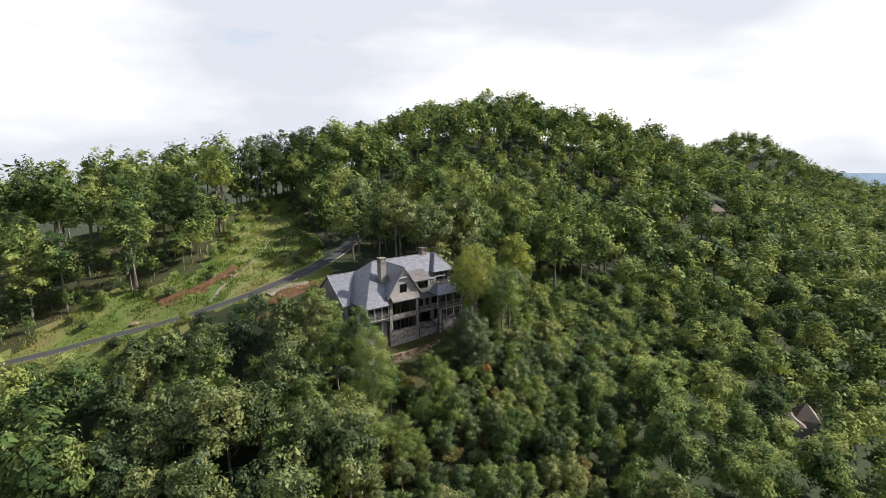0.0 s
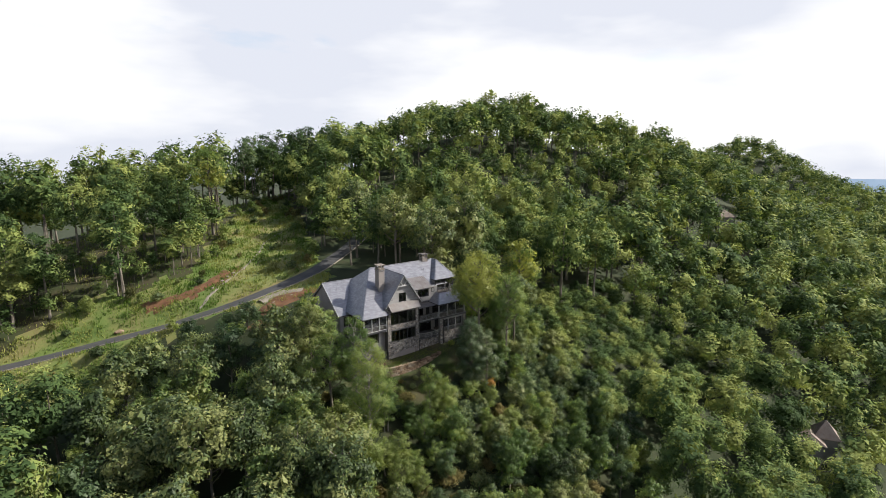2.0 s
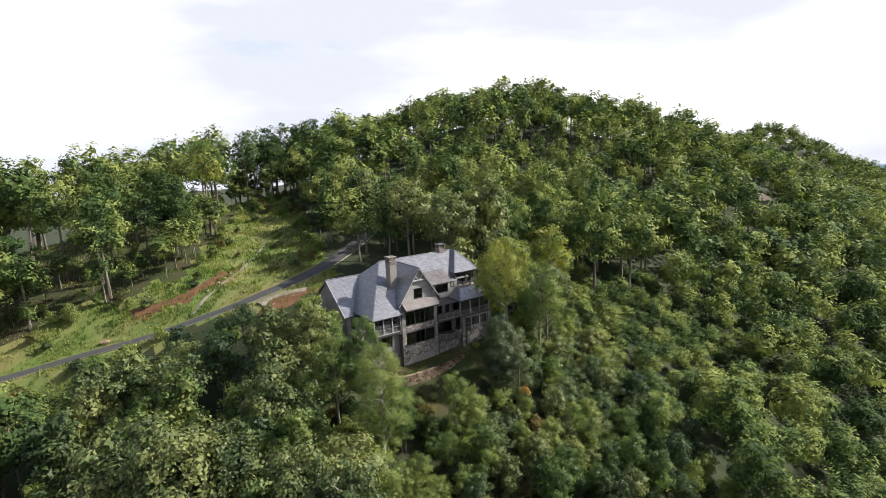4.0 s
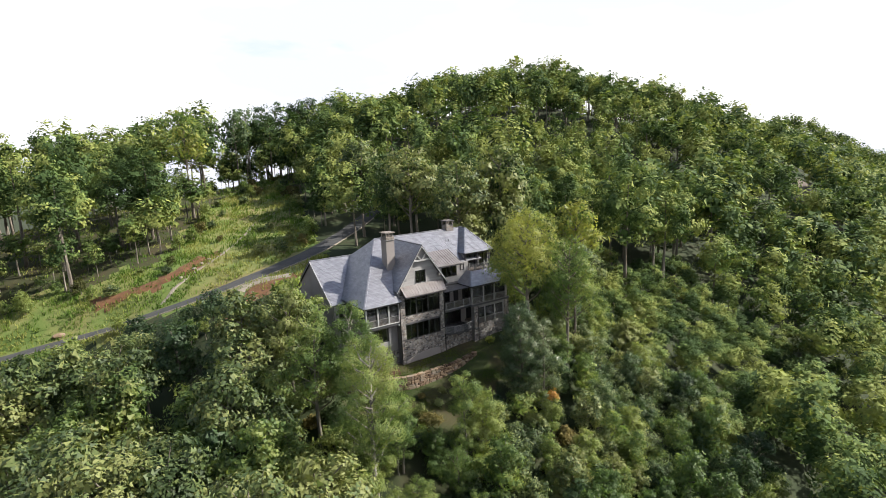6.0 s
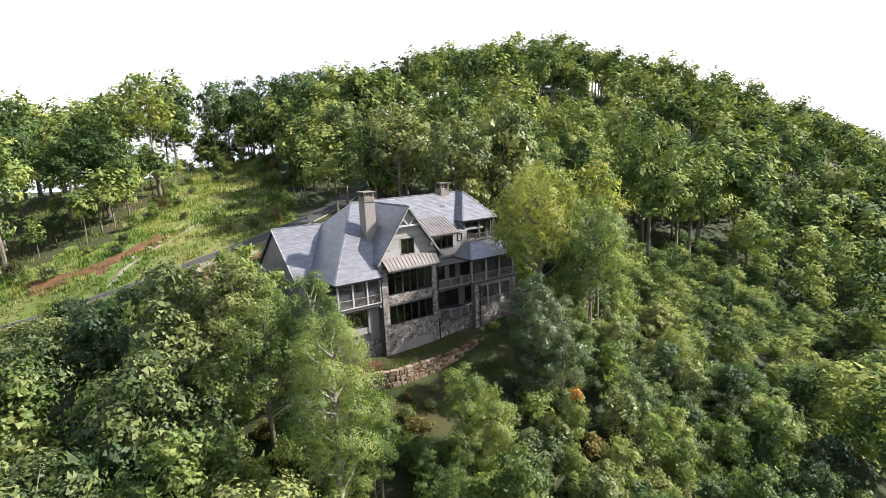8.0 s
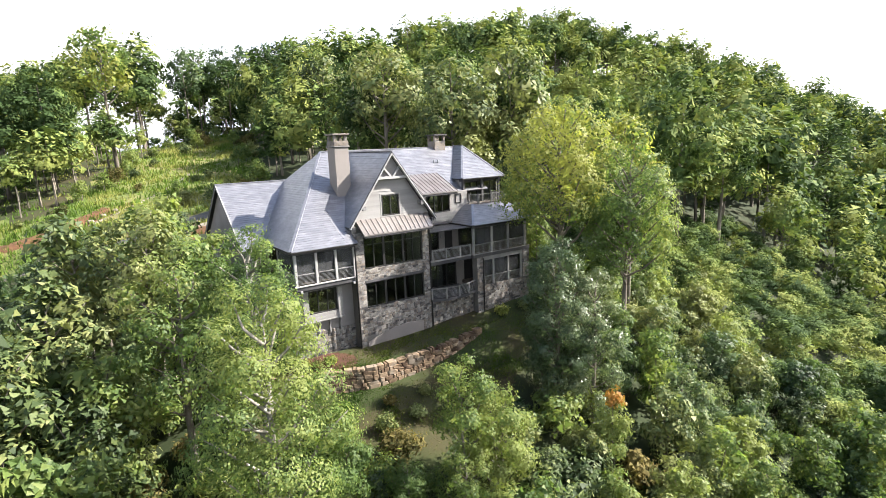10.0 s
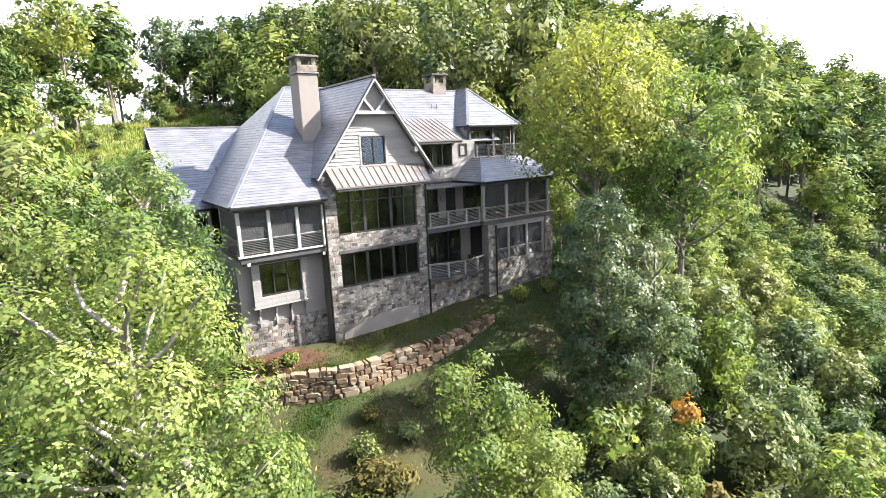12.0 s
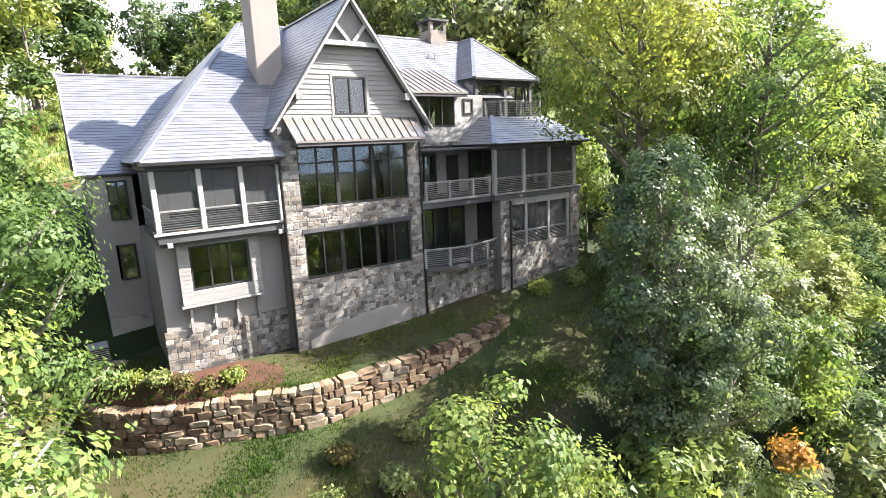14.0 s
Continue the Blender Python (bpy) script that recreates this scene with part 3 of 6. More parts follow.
def stone_face(x0, x1, z0, z1, y, parent, holes=(), facing="y", size=0.29):
    """Rubble stones set on a wall's face, leaving the holes (x0, x1, z0, z1) free."""
    z = z0
    while z < z1 - 0.06:
        h = min(rng.uniform(0.11, size), z1 - z)
        if z1 - z - h < 0.1:
            h = z1 - z
        x = x0
        while x < x1 - 0.03:
            w = min(rng.uniform(0.13, 0.44), x1 - x)
            if x1 - x - w < 0.14:
                w = x1 - x
            cx, cz = x + w / 2, z + h / 2 + rng.uniform(-0.05, 0.05)
            clear = True
            for a0, a1, b0, b1 in holes:
                if a0 - w * 0.3 < cx < a1 + w * 0.3 and b0 - h * 0.3 < cz < b1 + h * 0.3:
                    clear = False
            if clear:
                ob = new("stone", rng.choice(UNIT_STONES))
                d = rng.uniform(0.06, 0.1)
                ww, hh = w, h
                turn = rng.uniform(-0.15, 0.15)
                if rng.random() < 0.14:
                    ww, hh, d = w * 1.25, h * 1.4, d + 0.015
                if facing == "y":
                    ob.matrix_world = Matrix.Translation((cx, y + 0.02, cz)) @ Matrix.Rotation(turn, 4, "Y") @ Matrix.Diagonal((ww * 1.04, d, hh * 1.06, 1))
                else:
                    ob.matrix_world = Matrix.Translation((y + 0.02, cx, cz)) @ Matrix.Rotation(math.pi / 2, 4, "Z") @ Matrix.Rotation(turn, 4, "Y") @ Matrix.Diagonal((ww * 1.04, d, hh * 1.06, 1))
                m = ob.matrix_world.copy()
                ob.parent = parent
                ob.matrix_parent_inverse = parent.matrix_world.inverted()
                ob.matrix_basis = m
            x += w
        z += h


# -- central bay: stone front with two bands of windows --
BX0, BX1, BY = 55.15, 62.45, 88.1
bm = bmesh.new()
for a in ((BX0, BX1, BY, BY + 0.35, -3.3, 0.78), (BX0, BX1, BY, BY + 0.35, 3.22, 4.18), (BX0, 55.93, BY, BY + 0.35, 0.78, 3.22), (61.77, BX1, BY, BY + 0.35, 0.78, 3.22),
          (BX0, 55.93, BY, BY + 0.35, 4.18, 7.3), (61.77, BX1, BY, BY + 0.35, 4.18, 7.3), (55.93, 61.77, BY + 0.05, BY + 0.35, 7.0, 7.3)):
    add_box(bm, *a, bevel=0)
bay = part("stone_wall", bm, M_MORTAR, house, "bay front of mixed grey field stone")
box("bay_side", BX0, BX0 + 0.3, BY + 0.352, 91.5, -3.3, 7.9, M_MORTAR, house)
box("bay_side", BX1 - 0.3, BX1, BY + 0.352, 91.5, -3.3, 7.9, M_STUCCO, house)
window(55.93, 61.77, 4.2, 7.0, BY + 0.1, 6, house, transom=6.25)
window(55.93, 61.77, 0.8, 3.02, BY + 0.1, 6, house)
box("lintel", 55.85, 61.85, BY - 0.06, BY + 0.25, 3.02, 3.24, M_BEAM, house)
# stucco arch low in the bay
arch_v, arch_n = [], 16
for i in range(arch_n + 1):
    a = i / arch_n
    x = 55.75 + a * 5.75
    arch_v += [(x, BY - 0.075, -3.2), (x, BY - 0.075, -2.35 + 1.0 * math.sin(math.pi * min(1.0, a * 0.62 + 0.06)) ** 1.1)]
arch_v += [(p, BY + 0.06, q) for p, _, q in arch_v]
na = 2 * (arch_n + 1)
arch_f = [(2 * i, 2 * i + 2, 2 * i + 3, 2 * i + 1) for i in range(arch_n)] + [(2 * i + 1, 2 * i + 3, 2 * i + 3 + na, 2 * i + 1 + na) for i in range(arch_n)]
arch_f += [(na - 2, na - 1, 2 * na - 1, 2 * na - 2), (0, 1, na + 1, na)]
piece("stucco_panel", arch_v, arch_f, M_CHIMNEY, house, "pale arched stucco panel")

# -- gable over the bay --
GX, GZ, GE, GHALF = 59.3, 13.95, 8.05, 4.2
GS = (GZ - GE) / GHALF
gy = 89.0
bm = bmesh.new()
for outline in ([(-3.9, 7.2), (3.9, 7.2), (3.9, 8.3), (3.8, 8.44), (-3.8, 8.44), (-3.9, 8.3)], [(-3.8, 8.45), (-0.95, 8.45), (-0.95, 10.25), (-2.49, 10.25)],
                [(0.8, 8.45), (3.8, 8.45), (2.49, 10.25), (0.8, 10.25)], [(-2.48, 10.26), (2.48, 10.26), (0, 13.7)]):
    front = [bm.verts.new((GX + a, gy + 0.03, b)) for a, b in outline]
    rear = [bm.verts.new((GX + a, gy + 0.3, b)) for a, b in outline]
    bm.faces.new(front)
    bm.faces.new(rear[::-1])
    for q in range(len(front)):
        w = (q + 1) % len(front)
        bm.faces.new((front[q], rear[q], rear[w], front[w]))
part("gable_wall", bm, M_SIDING, house)
siding = box("siding", GX - 3.7, GX + 3.7, gy + 0.0, gy + 0.028, 7.25, 8.3, M_SIDING, house, "grey lapped board siding", 0)
GW = (58.35, 60.1, 8.45, 10.25)
z = 8.28
while z < 13.2:
    half0 = min(3.75, (GZ - 0.25 - z) / GS)
    half1 = min(3.75, (GZ - 0.25 - z - 0.24) / GS)
    if half1 < 0.15:
        break
    runs = [(-1, 1)]
    if z + 0.24 > GW[2] - 0.1 and z < GW[3] + 0.1:
        runs = [("l",), ("r",)]
    for r in runs:
        if r == ("l",):
            xa0, xa1, xb = GX - half0, GX - half1, GW[0] - 0.12
            q = [xa0, xb, xb, xa1]
        elif r == ("r",):
            xa0, xa1, xb = GX + half0, GX + half1, GW[1] + 0.12
            q = [xb, xa0, xa1, xb]
        else:
            q = [GX - half0, GX + half0, GX + half1, GX - half1]
        vs = [(q[0], gy - 0.05, z), (q[1], gy - 0.05, z), (q[2], gy - 0.006, z + 0.235), (q[3], gy - 0.006, z + 0.235), (q[0], gy + 0.02, z), (q[1], gy + 0.02, z), (q[2], gy + 0.02, z + 0.235), (q[3], gy + 0.02, z + 0.235)]
        piece("board", vs, [(0, 1, 2, 3), (4, 5, 1, 0), (3, 2, 6, 7), (0, 3, 7, 4), (1, 5, 6, 2)], M_SIDING, siding)
    z += 0.23
# Added dark sheet behind the gable window, standing for an unlit attic.
box("attic_wall", 57.4, 61.2, 90.2, 90.3, 8.0, 10.8, M_DARK_INSIDE, house)
gw = window(GW[0], GW[1], GW[2], GW[3], gy - 0.06, 2, house)
bm = bmesh.new()
for a in ((GW[0] - 0.14, GW[0], gy - 0.06, gy + 0.03, GW[2] - 0.02, GW[3] + 0.14), (GW[1], GW[1] + 0.14, gy - 0.06, gy + 0.03, GW[2] - 0.02, GW[3] + 0.14), (GW[0], GW[1], gy - 0.06, gy + 0.03, GW[3], GW[3] + 0.14), (GW[0] - 0.18, GW[1] + 0.18, gy - 0.1, gy + 0.03, GW[2] - 0.12, GW[2] - 0.02)):
    add_box(bm, *a)
part("window_trim", bm, M_SIDING, gw)
RY = 88.4
for s, w in ((-1, 0.3), (1, 0.3)):
    bm = bmesh.new()
    bar(bm, (GX + s * (GHALF + 0.12), RY + 0.06, GE - 0.34), (GX, RY + 0.06, GZ - 0.2), w, 0.1)
    part("rake_board", bm, M_TRIM, house, "pale grey rake board")
    bm = bmesh.new()
    for zz in (9.55,):
        xx = GX + s * ((GZ - zz) / GS - 0.25)
        add_box(bm, xx - 0.16, xx + 0.16, RY - 0.02, gy, zz - 0.42, zz - 0.05)
    part("bracket", bm, M_POST, house)
    for s2 in (0,):
        bm = bmesh.new()
        xx = GX + s * (GHALF - 0.25)
        add_box(bm, xx - 0.13, xx + 0.13, RY, gy + 0.1, GE - 0.5, GE - 0.2)
        part("rafter_end", bm, M_BEAM, house)
bm = bmesh.new()
bar(bm, (GX - 1.45, RY + 0.22, 11.72), (GX + 1.45, RY + 0.22, 11.72), 0.2, 0.22)
part("tie_beam", bm, M_TRIM, house)
for s in (-1, 1):
    bm = bmesh.new()
    bar(bm, (GX + s * 0.12, RY + 0.22, 11.82), (GX + s * 0.8, RY + 0.22, 12.62), 0.18, 0.16)
    part("strut", bm, M_TRIM, house)
piece("gable_peak", [(GX - 1.35, gy - 0.25, 11.8), (GX + 1.35, gy - 0.25, 11.8), (GX, gy - 0.25, 13.68), (GX - 1.35, gy, 11.8), (GX + 1.35, gy, 11.8), (GX, gy, 13.68)],
      [(0, 1, 2), (0, 3, 4, 1), (1, 4, 5, 2), (2, 5, 3, 0)], M_POST, house)
gl = slope_by_points("roof_slope", [(GX - GHALF - 0.15, 97.4, GE - 0.2), (GX - GHALF - 0.15, RY - 0.02, GE - 0.2), (GX, RY - 0.02, GZ), (GX, 97.4, GZ)], house, "grey slate roof slope")
gr = slope_by_points("roof_slope", [(GX + GHALF + 0.15, RY - 0.02, GE - 0.2), (GX + GHALF + 0.15, 97.4, GE - 0.2), (GX, 97.4, GZ), (GX, RY - 0.02, GZ)], house, "grey slate roof slope")
ridge_cap((GX, RY - 0.03, GZ + 0.03), (GX, 97.4, GZ + 0.03), house)


# -- standing-seam metal roofs --
def metal_roof(x0, x1, ya, za, yb, zb, parent, x0t=None, x1t=None, seam=0.46):
    """A shed of metal from the lower edge (ya, za) up to (yb, zb)."""
    x0t, x1t = x0 if x0t is None else x0t, x1 if x1t is None else x1t
    top = [(x0, ya, za), (x1, ya, za), (x1t, yb, zb), (x0t, yb, zb)]
    vs = top + [(a, b, c - 0.09) for a, b, c in top]
    roof = piece("metal_roof", vs, [(0, 1, 2, 3), (7, 6, 5, 4), (0, 4, 5, 1), (1, 5, 6, 2), (2, 6, 7, 3), (3, 7, 4, 0)], M_METAL_ROOF, parent, "weathered standing-seam metal roof")
    k = max(2, round((x1 - x0) / seam))
    for i in range(k + 1):
        f = i / k
        bm = bmesh.new()
        bar(bm, (x0 + f * (x1 - x0), ya - 0.01, za + 0.025), (x0t + f * (x1t - x0t), yb, zb + 0.025), 0.035, 0.06)
        part("seam", bm, M_METAL_ROOF, roof)
    return roof


metal_roof(55.62, 62.45, 87.2, 7.25, 89.02, 8.36, house, 55.75, 62.95)
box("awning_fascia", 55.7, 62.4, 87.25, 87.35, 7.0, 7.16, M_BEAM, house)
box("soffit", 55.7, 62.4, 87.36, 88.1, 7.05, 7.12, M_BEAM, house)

# -- main roof --
MR, MZ = 97.6, 14.1                       # ridge
EY, EZ = 87.75, 6.62                      # left eave
EX = 49.55
k = (MZ - EZ) / (MR - EY)
ZS = EZ + k * (90.3 - EY)
slope_by_points("roof_slope", [(EX, EY, EZ), (55.3, EY, EZ), (55.3, 90.3, ZS), (59.2, 90.3, ZS), (59.2, MR, MZ), (56.7, MR, MZ)], house, "grey slate roof slope")
YB = 90.75
for xa, xb, yb in ((59.3, 63.3, YB), (63.3, 67.72, 93.9), (67.72, 72.6, 91.7)):
    zb = MZ - k * (MR - yb)
    slope_by_points("roof_slope", [(xa, yb, zb), (xb, yb, zb), (xb, MR, MZ), (xa, MR, MZ)], house, "sunlit slate roof slope")
slope_by_points("roof_slope", [(EX, 107.4, EZ), (EX, EY, EZ), (56.7, MR, MZ)], house, "grey slate hip")
slope_by_points("roof_slope", [(75.0, 107.4, EZ), (EX, 107.4, EZ), (56.7, MR, MZ), (72.7, MR, MZ)], house, "grey slate roof slope")
ridge_cap((56.7, MR, MZ + 0.03), (72.7, MR, MZ + 0.03), house)
ridge_cap((EX, EY, EZ + 0.05), (56.7, MR, MZ + 0.03), house)
# left wing
WX, WR, WZ, WE, WEZ = 47.6, 101.4, 11.45, 94.2, 6.1
slope_by_points("roof_slope", [(WX, WE, WEZ), (56, WE, WEZ), (56, WR, WZ), (WX, WR, WZ)], house, "grey slate wing roof")
slope_by_points("roof_slope", [(56, 2 * WR - WE, WEZ), (WX, 2 * WR - WE, WEZ), (WX, WR, WZ), (56, WR, WZ)], house, "grey slate wing roof")
ridge_cap((WX, WR, WZ + 0.03), (55, WR, WZ + 0.03), house)
piece("wing_gable", [(48.0, 94.6, -3), (48.0, 108.2, -3), (48.0, 108.2, 6.2), (48.0, WR, 11.3), (48.0, 94.6, 6.2), (48.3, 94.6, -3), (48.3, 108.2, -3), (48.3, 108.2, 6.2), (48.3, WR, 11.3), (48.3, 94.6, 6.2)],
      [(4, 3, 2, 1, 0), (5, 6, 7, 8, 9), (0, 1, 6, 5), (0, 5, 9, 4), (4, 9, 8, 3), (3, 8, 7, 2), (2, 7, 6, 1)], M_STUCCO, house)
for e, f in ((( WX + 0.05, WE, WEZ - 0.1), (WX + 0.05, WR, WZ - 0.1)), ((WX + 0.05, 2 * WR - WE, WEZ - 0.1), (WX + 0.05, WR, WZ - 0.1))):
    bm = bmesh.new()
    bar(bm, e, f, 0.08, 0.24)
    part("rake_board", bm, M_TRIM, house)
# turret roof at the far end
TX0, TX1, TY, TZ = 69.1, 74.8, 91.5, 10.85
AP = (72.7, 96.1, 14.15)
slope_by_points("roof_slope", [(TX0, TY, TZ), (TX1, TY, TZ), AP], house, "sunlit slate hip")
slope_by_points("roof_slope", [(TX0, 97.0, TZ), (TX0, TY, TZ), AP, (72.7, 97.7, 14.15)], house, "shaded slate hip")
slope_by_points("roof_slope", [(TX1, TY, TZ), (TX1, 104, TZ), (72.7, 97.7, 14.15), AP], house, "grey slate hip")
ridge_cap((TX0, TY, TZ + 0.04), (AP[0], AP[1], AP[2] + 0.03), house)
ridge_cap((TX1, TY, TZ + 0.04), (AP[0], AP[1], AP[2] + 0.03), house)
ridge_cap((AP[0], AP[1], AP[2] + 0.03), (72.7, 97.7, 14.18), house)


def gutter(a, b, parent):
    bm = bmesh.new()
    bar(bm, a, b, 0.13, 0.12)
    return part("gutter", bm, M_GUTTER, parent)


def downpipe(x, y, z0, z1, parent, dx=0.0):
    v, f = tube([(x, y, z0), (x + dx * 0.5, y, (z0 + z1) / 2), (x + dx, y, z1)], [0.07] * 3, 8)
    return piece("downpipe", v, f, M_GUTTER, parent)


gutter((EX, EY - 0.05, EZ - 0.06), (55.1, EY - 0.05, EZ - 0.06), house)
gutter((WX, WE - 0.05, WEZ - 0.06), (49.9, WE - 0.05, WEZ - 0.06), house)
gutter((TX0, TY - 0.04, TZ - 0.06), (TX1, TY - 0.04, TZ - 0.06), house)
downpipe(55.06, 87.98, -2.7, 6.4, house)
downpipe(62.52, 88.02, -2.5, 7.0, house)
downpipe(48.4, 94.45, -2.6, 6.0, house)

# dormer: metal shed over a band of windows
metal_roof(63.2, 67.75, 90.45, 9.82, 94.1, 11.5, house)
bm = bmesh.new()
for a in ((62.4, 64.3, 91.0, 91.3, 6.9, 9.72), (67.05, 69.3, 91.0, 91.3, 6.9, 9.72), (64.3, 67.05, 91.0, 91.3, 6.9, 7.85)):
    add_box(bm, *a, bevel=0)
part("dormer_wall", bm, M_SIDING, house)
window(64.3, 67.05, 7.85, 9.7, 90.93, 3, house)
window(67.75, 68.5, 8.55, 9.5, 90.93, 1, house)
box("fascia", 63.2, 67.75, 90.5, 90.58, 9.55, 9.74, M_BEAM, house)
box("floor_fascia", 62.5, 67.0, 90.6, 90.98, 6.72, 6.95, M_BEAM, house)
for i in range(12):
    zz = 6.97 + i * 0.072
    box("board", 62.5, 67.6, 90.955, 90.995, zz, zz + 0.066, M_SIDING, house, bevel=0)
box("porch_lamp", 64.6, 64.8, 90.3, 90.5, 6.5, 6.62, M_TRIM, house)

# turret room
box("turret_wall", 69.4, 69.7, 92.0, 96.5, 6.9, 10.85, M_SIDING, house)
box("turret_wall", 69.7, 74.3, 92.02, 92.3, 6.9, 8.35, M_SIDING, house)
box("turret_wall", 74.1, 74.4, 92.32, 100, -3, 10.85, M_SIDING, house)
box("turret_head", 69.3, 74.6, 91.9, 92.3, 10.5, 10.86, M_BEAM, house)
window(69.72, 74.1, 8.36, 10.5, 92.05, 5, house)
for x in (69.45, 71.9, 74.2):
    box("turret_post", x - 0.12, x + 0.13, 91.72, 91.98, 8.2, 10.75, M_BEAM, house)
# skirt roof over the far porches
SX0, SX1, SY, SZ = 66.95, 75.1, 87.2, 6.72
slope_by_points("roof_slope", [(SX0, SY, SZ), (SX1, SY, SZ), (73.4, 89.8, 8.36), (69.0, 89.8, 8.36)], house, "slate skirt roof")
slope_by_points("roof_slope", [(SX0, 91.6, SZ), (SX0, SY, SZ), (69.0, 89.8, 8.36), (69.0, 91.6, 8.36)], house, "slate skirt roof")
slope_by_points("roof_slope", [(SX1, SY, SZ), (SX1, 91.6, SZ), (73.4, 91.6, 8.36), (73.4, 89.8, 8.36)], house, "slate skirt roof")
box("balcony_deck", 69.0, 73.4, 89.75, 92.0, 8.2, 8.34, M_FLOOR, house)
gutter((SX0, SY - 0.05, SZ - 0.06), (SX1, SY - 0.05, SZ - 0.06), house)
gutter((SX0 - 0.05, SY, SZ - 0.06), (SX0 - 0.05, 91, SZ - 0.06), house)
ridge_cap((SX0, SY, SZ + 0.04), (69.0, 89.8, 8.4), house)
railing((69.9, 90.0), (73.3, 90.0), 8.36, 9.3, house, (0, 0.5, 1))
railing((73.3, 90.0), (73.3, 91.9), 8.36, 9.3, house, (1,))
railing((69.5, 91.0), (69.9, 90.0), 8.36, 9.3, house, (0,))

# -- far porches --
box("porch_floor", 62.46, 74.5, 88.0, 91.0, 3.6, 3.9, M_FLOOR, house)
box("porch_beam", 67.1, 74.6, 87.5, 87.75, 6.38, 6.66, M_BEAM, house)
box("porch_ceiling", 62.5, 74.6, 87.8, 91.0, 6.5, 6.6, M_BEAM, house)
box("deck_beam", 67.16, 74.5, 87.5, 87.98, 3.5, 3.8, M_BEAM, house)
box("deck_edge", 67.16, 74.5, 87.44, 87.6, 3.81, 3.9, M_POST, house)
for x in (67.25, 69.5, 71.65, 73.9):
    box("porch_post", x - 0.11, x + 0.11, 87.5, 87.72, 3.88, 6.4, M_POST, house)
for a, b in ((67.36, 69.39), (69.61, 71.54), (71.76, 73.79)):
    railing((a, 87.6), (b, 87.6), 3.88, 4.78, house)
    box("insect_screen", a, b, 87.64, 87.648, 4.85, 6.37, M_SCREEN, house, bevel=0).visible_shadow = False
box("back_wall", 62.46, 74.4, 91.0, 91.3, -3.0, 6.9, M_STUCCO, house)
# Near-black panels on the stucco paint the unlit rooms behind the porch glazing.
box("back_door", 62.8, 65.5, 90.93, 91.0, 3.9, 6.3, M_FRAME, house, "near-black panel standing in for unlit glazed doors")
window(62.85, 65.45, 3.95, 6.25, 90.78, 3, house)
box("back_door", 66.3, 67.2, 90.93, 91.0, 3.9, 6.15, M_FRAME, house, "dark porch door")
box("back_door", 62.7, 67.5, 90.93, 91.0, 0.3, 3.1, M_FRAME, house, "near-black panel standing in for unlit glazed doors")
window(62.75, 67.45, 0.35, 3.05, 90.78, 4, house)
box("back_door", 68.0, 73.6, 90.93, 91.0, 3.9, 6.3, M_FRAME, house, "near-black panel standing in for unlit glazed doors")
window(68.05, 73.55, 3.95, 6.25, 90.78, 5, house)
# No panes here: the lower porch's darkness is only this painted panel.
box("back_door", 68.6, 73.4, 90.93, 91.0, 0.6, 3.0, M_FRAME, house, "near-black panel standing in for unlit glazed doors")
# Unseen upper wall, added to keep the sun out of the far porch.
box("side_wall", 74.1, 74.4, 87.8, 90.99, 3.91, 6.49, M_STUCCO, house)
box("wall_lamp", 65.75, 65.9, 90.85, 90.99, 5.3, 5.6, M_RAIL, house)
box("balcony_edge", 62.46, 67.15, 87.82, 87.98, 3.78, 3.93, M_POST, house)
box("balcony_beam", 62.46, 67.15, 87.9, 88.1, 3.45, 3.77, M_BEAM, house)
railing((62.6, 87.9), (67.15, 87.9), 3.93, 4.85, house, (0.02, 0.36, 0.72, 0.99))
# lower bowed balcony
n_b = 12
edge = [(62.46 + 5.3 * i / n_b, 88.0 - 0.75 * math.sin(math.pi * i / n_b)) for i in range(n_b + 1)]
vs = [(x, y, 0.28) for x, y in edge] + [(62.46, 91, 0.28), (67.76, 91, 0.28)][::-1]
kk = len(vs)
vs += [(x, y, 0.02) for x, y, _ in vs]
piece("balcony_slab", vs, [tuple(range(kk)), tuple(range(2 * kk - 1, kk - 1, -1))] + [(i, i + kk, (i + 1) % kk + kk, (i + 1) % kk) for i in range(kk)], M_BEAM, house)
for i in range(0, n_b, 3):
    railing(edge[i], edge[i + 3], 0.28, 1.25, house, (0.02,) if i else (0.05,))
# stone below and beside the balconies
bm = bmesh.new()
add_box(bm, 62.46, 67.6, 88.25, 88.55, -3.3, 0.02, 0)
low = part("stone_wall", bm, M_MORTAR, house, "shaded stone base under the balcony")
bm = bmesh.new()
add_box(bm, 67.6, 68.3, 87.55, 88.3, -3.0, 3.5, 0)
add_box(bm, 68.3, 73.6, 87.6, 87.95, -3.0, 0.62, 0)
add_box(bm, 73.6, 74.45, 87.55, 88.3, -3.0, 3.5, 0)
far_stone = part("stone_wall", bm, M_MORTAR, house, "stone base and piers of the far porch")
box("lower_floor", 68.3, 73.6, 87.96, 91.0, 0.3, 0.6, M_FLOOR, house)
box("low_beam", 68.3, 73.6, 87.6, 87.85, 3.1, 3.49, M_POST, house)
for x in (68.42, 69.75, 71.7, 73.45):
    box("porch_post", x - 0.1, x + 0.1, 87.62, 87.82, 0.62, 3.1, M_POST, house)
for a, b in ((68.52, 69.65), (69.85, 71.6), (71.8, 73.35)):
    railing((a, 87.72), (b, 87.72), 0.62, 1.45, house)
    box("insect_screen", a, b, 87.74, 87.748, 1.5, 3.1, M_SCREEN, house, bevel=0).visible_shadow = False
downpipe(68.32, 87.45, -2.0, 3.4, house)
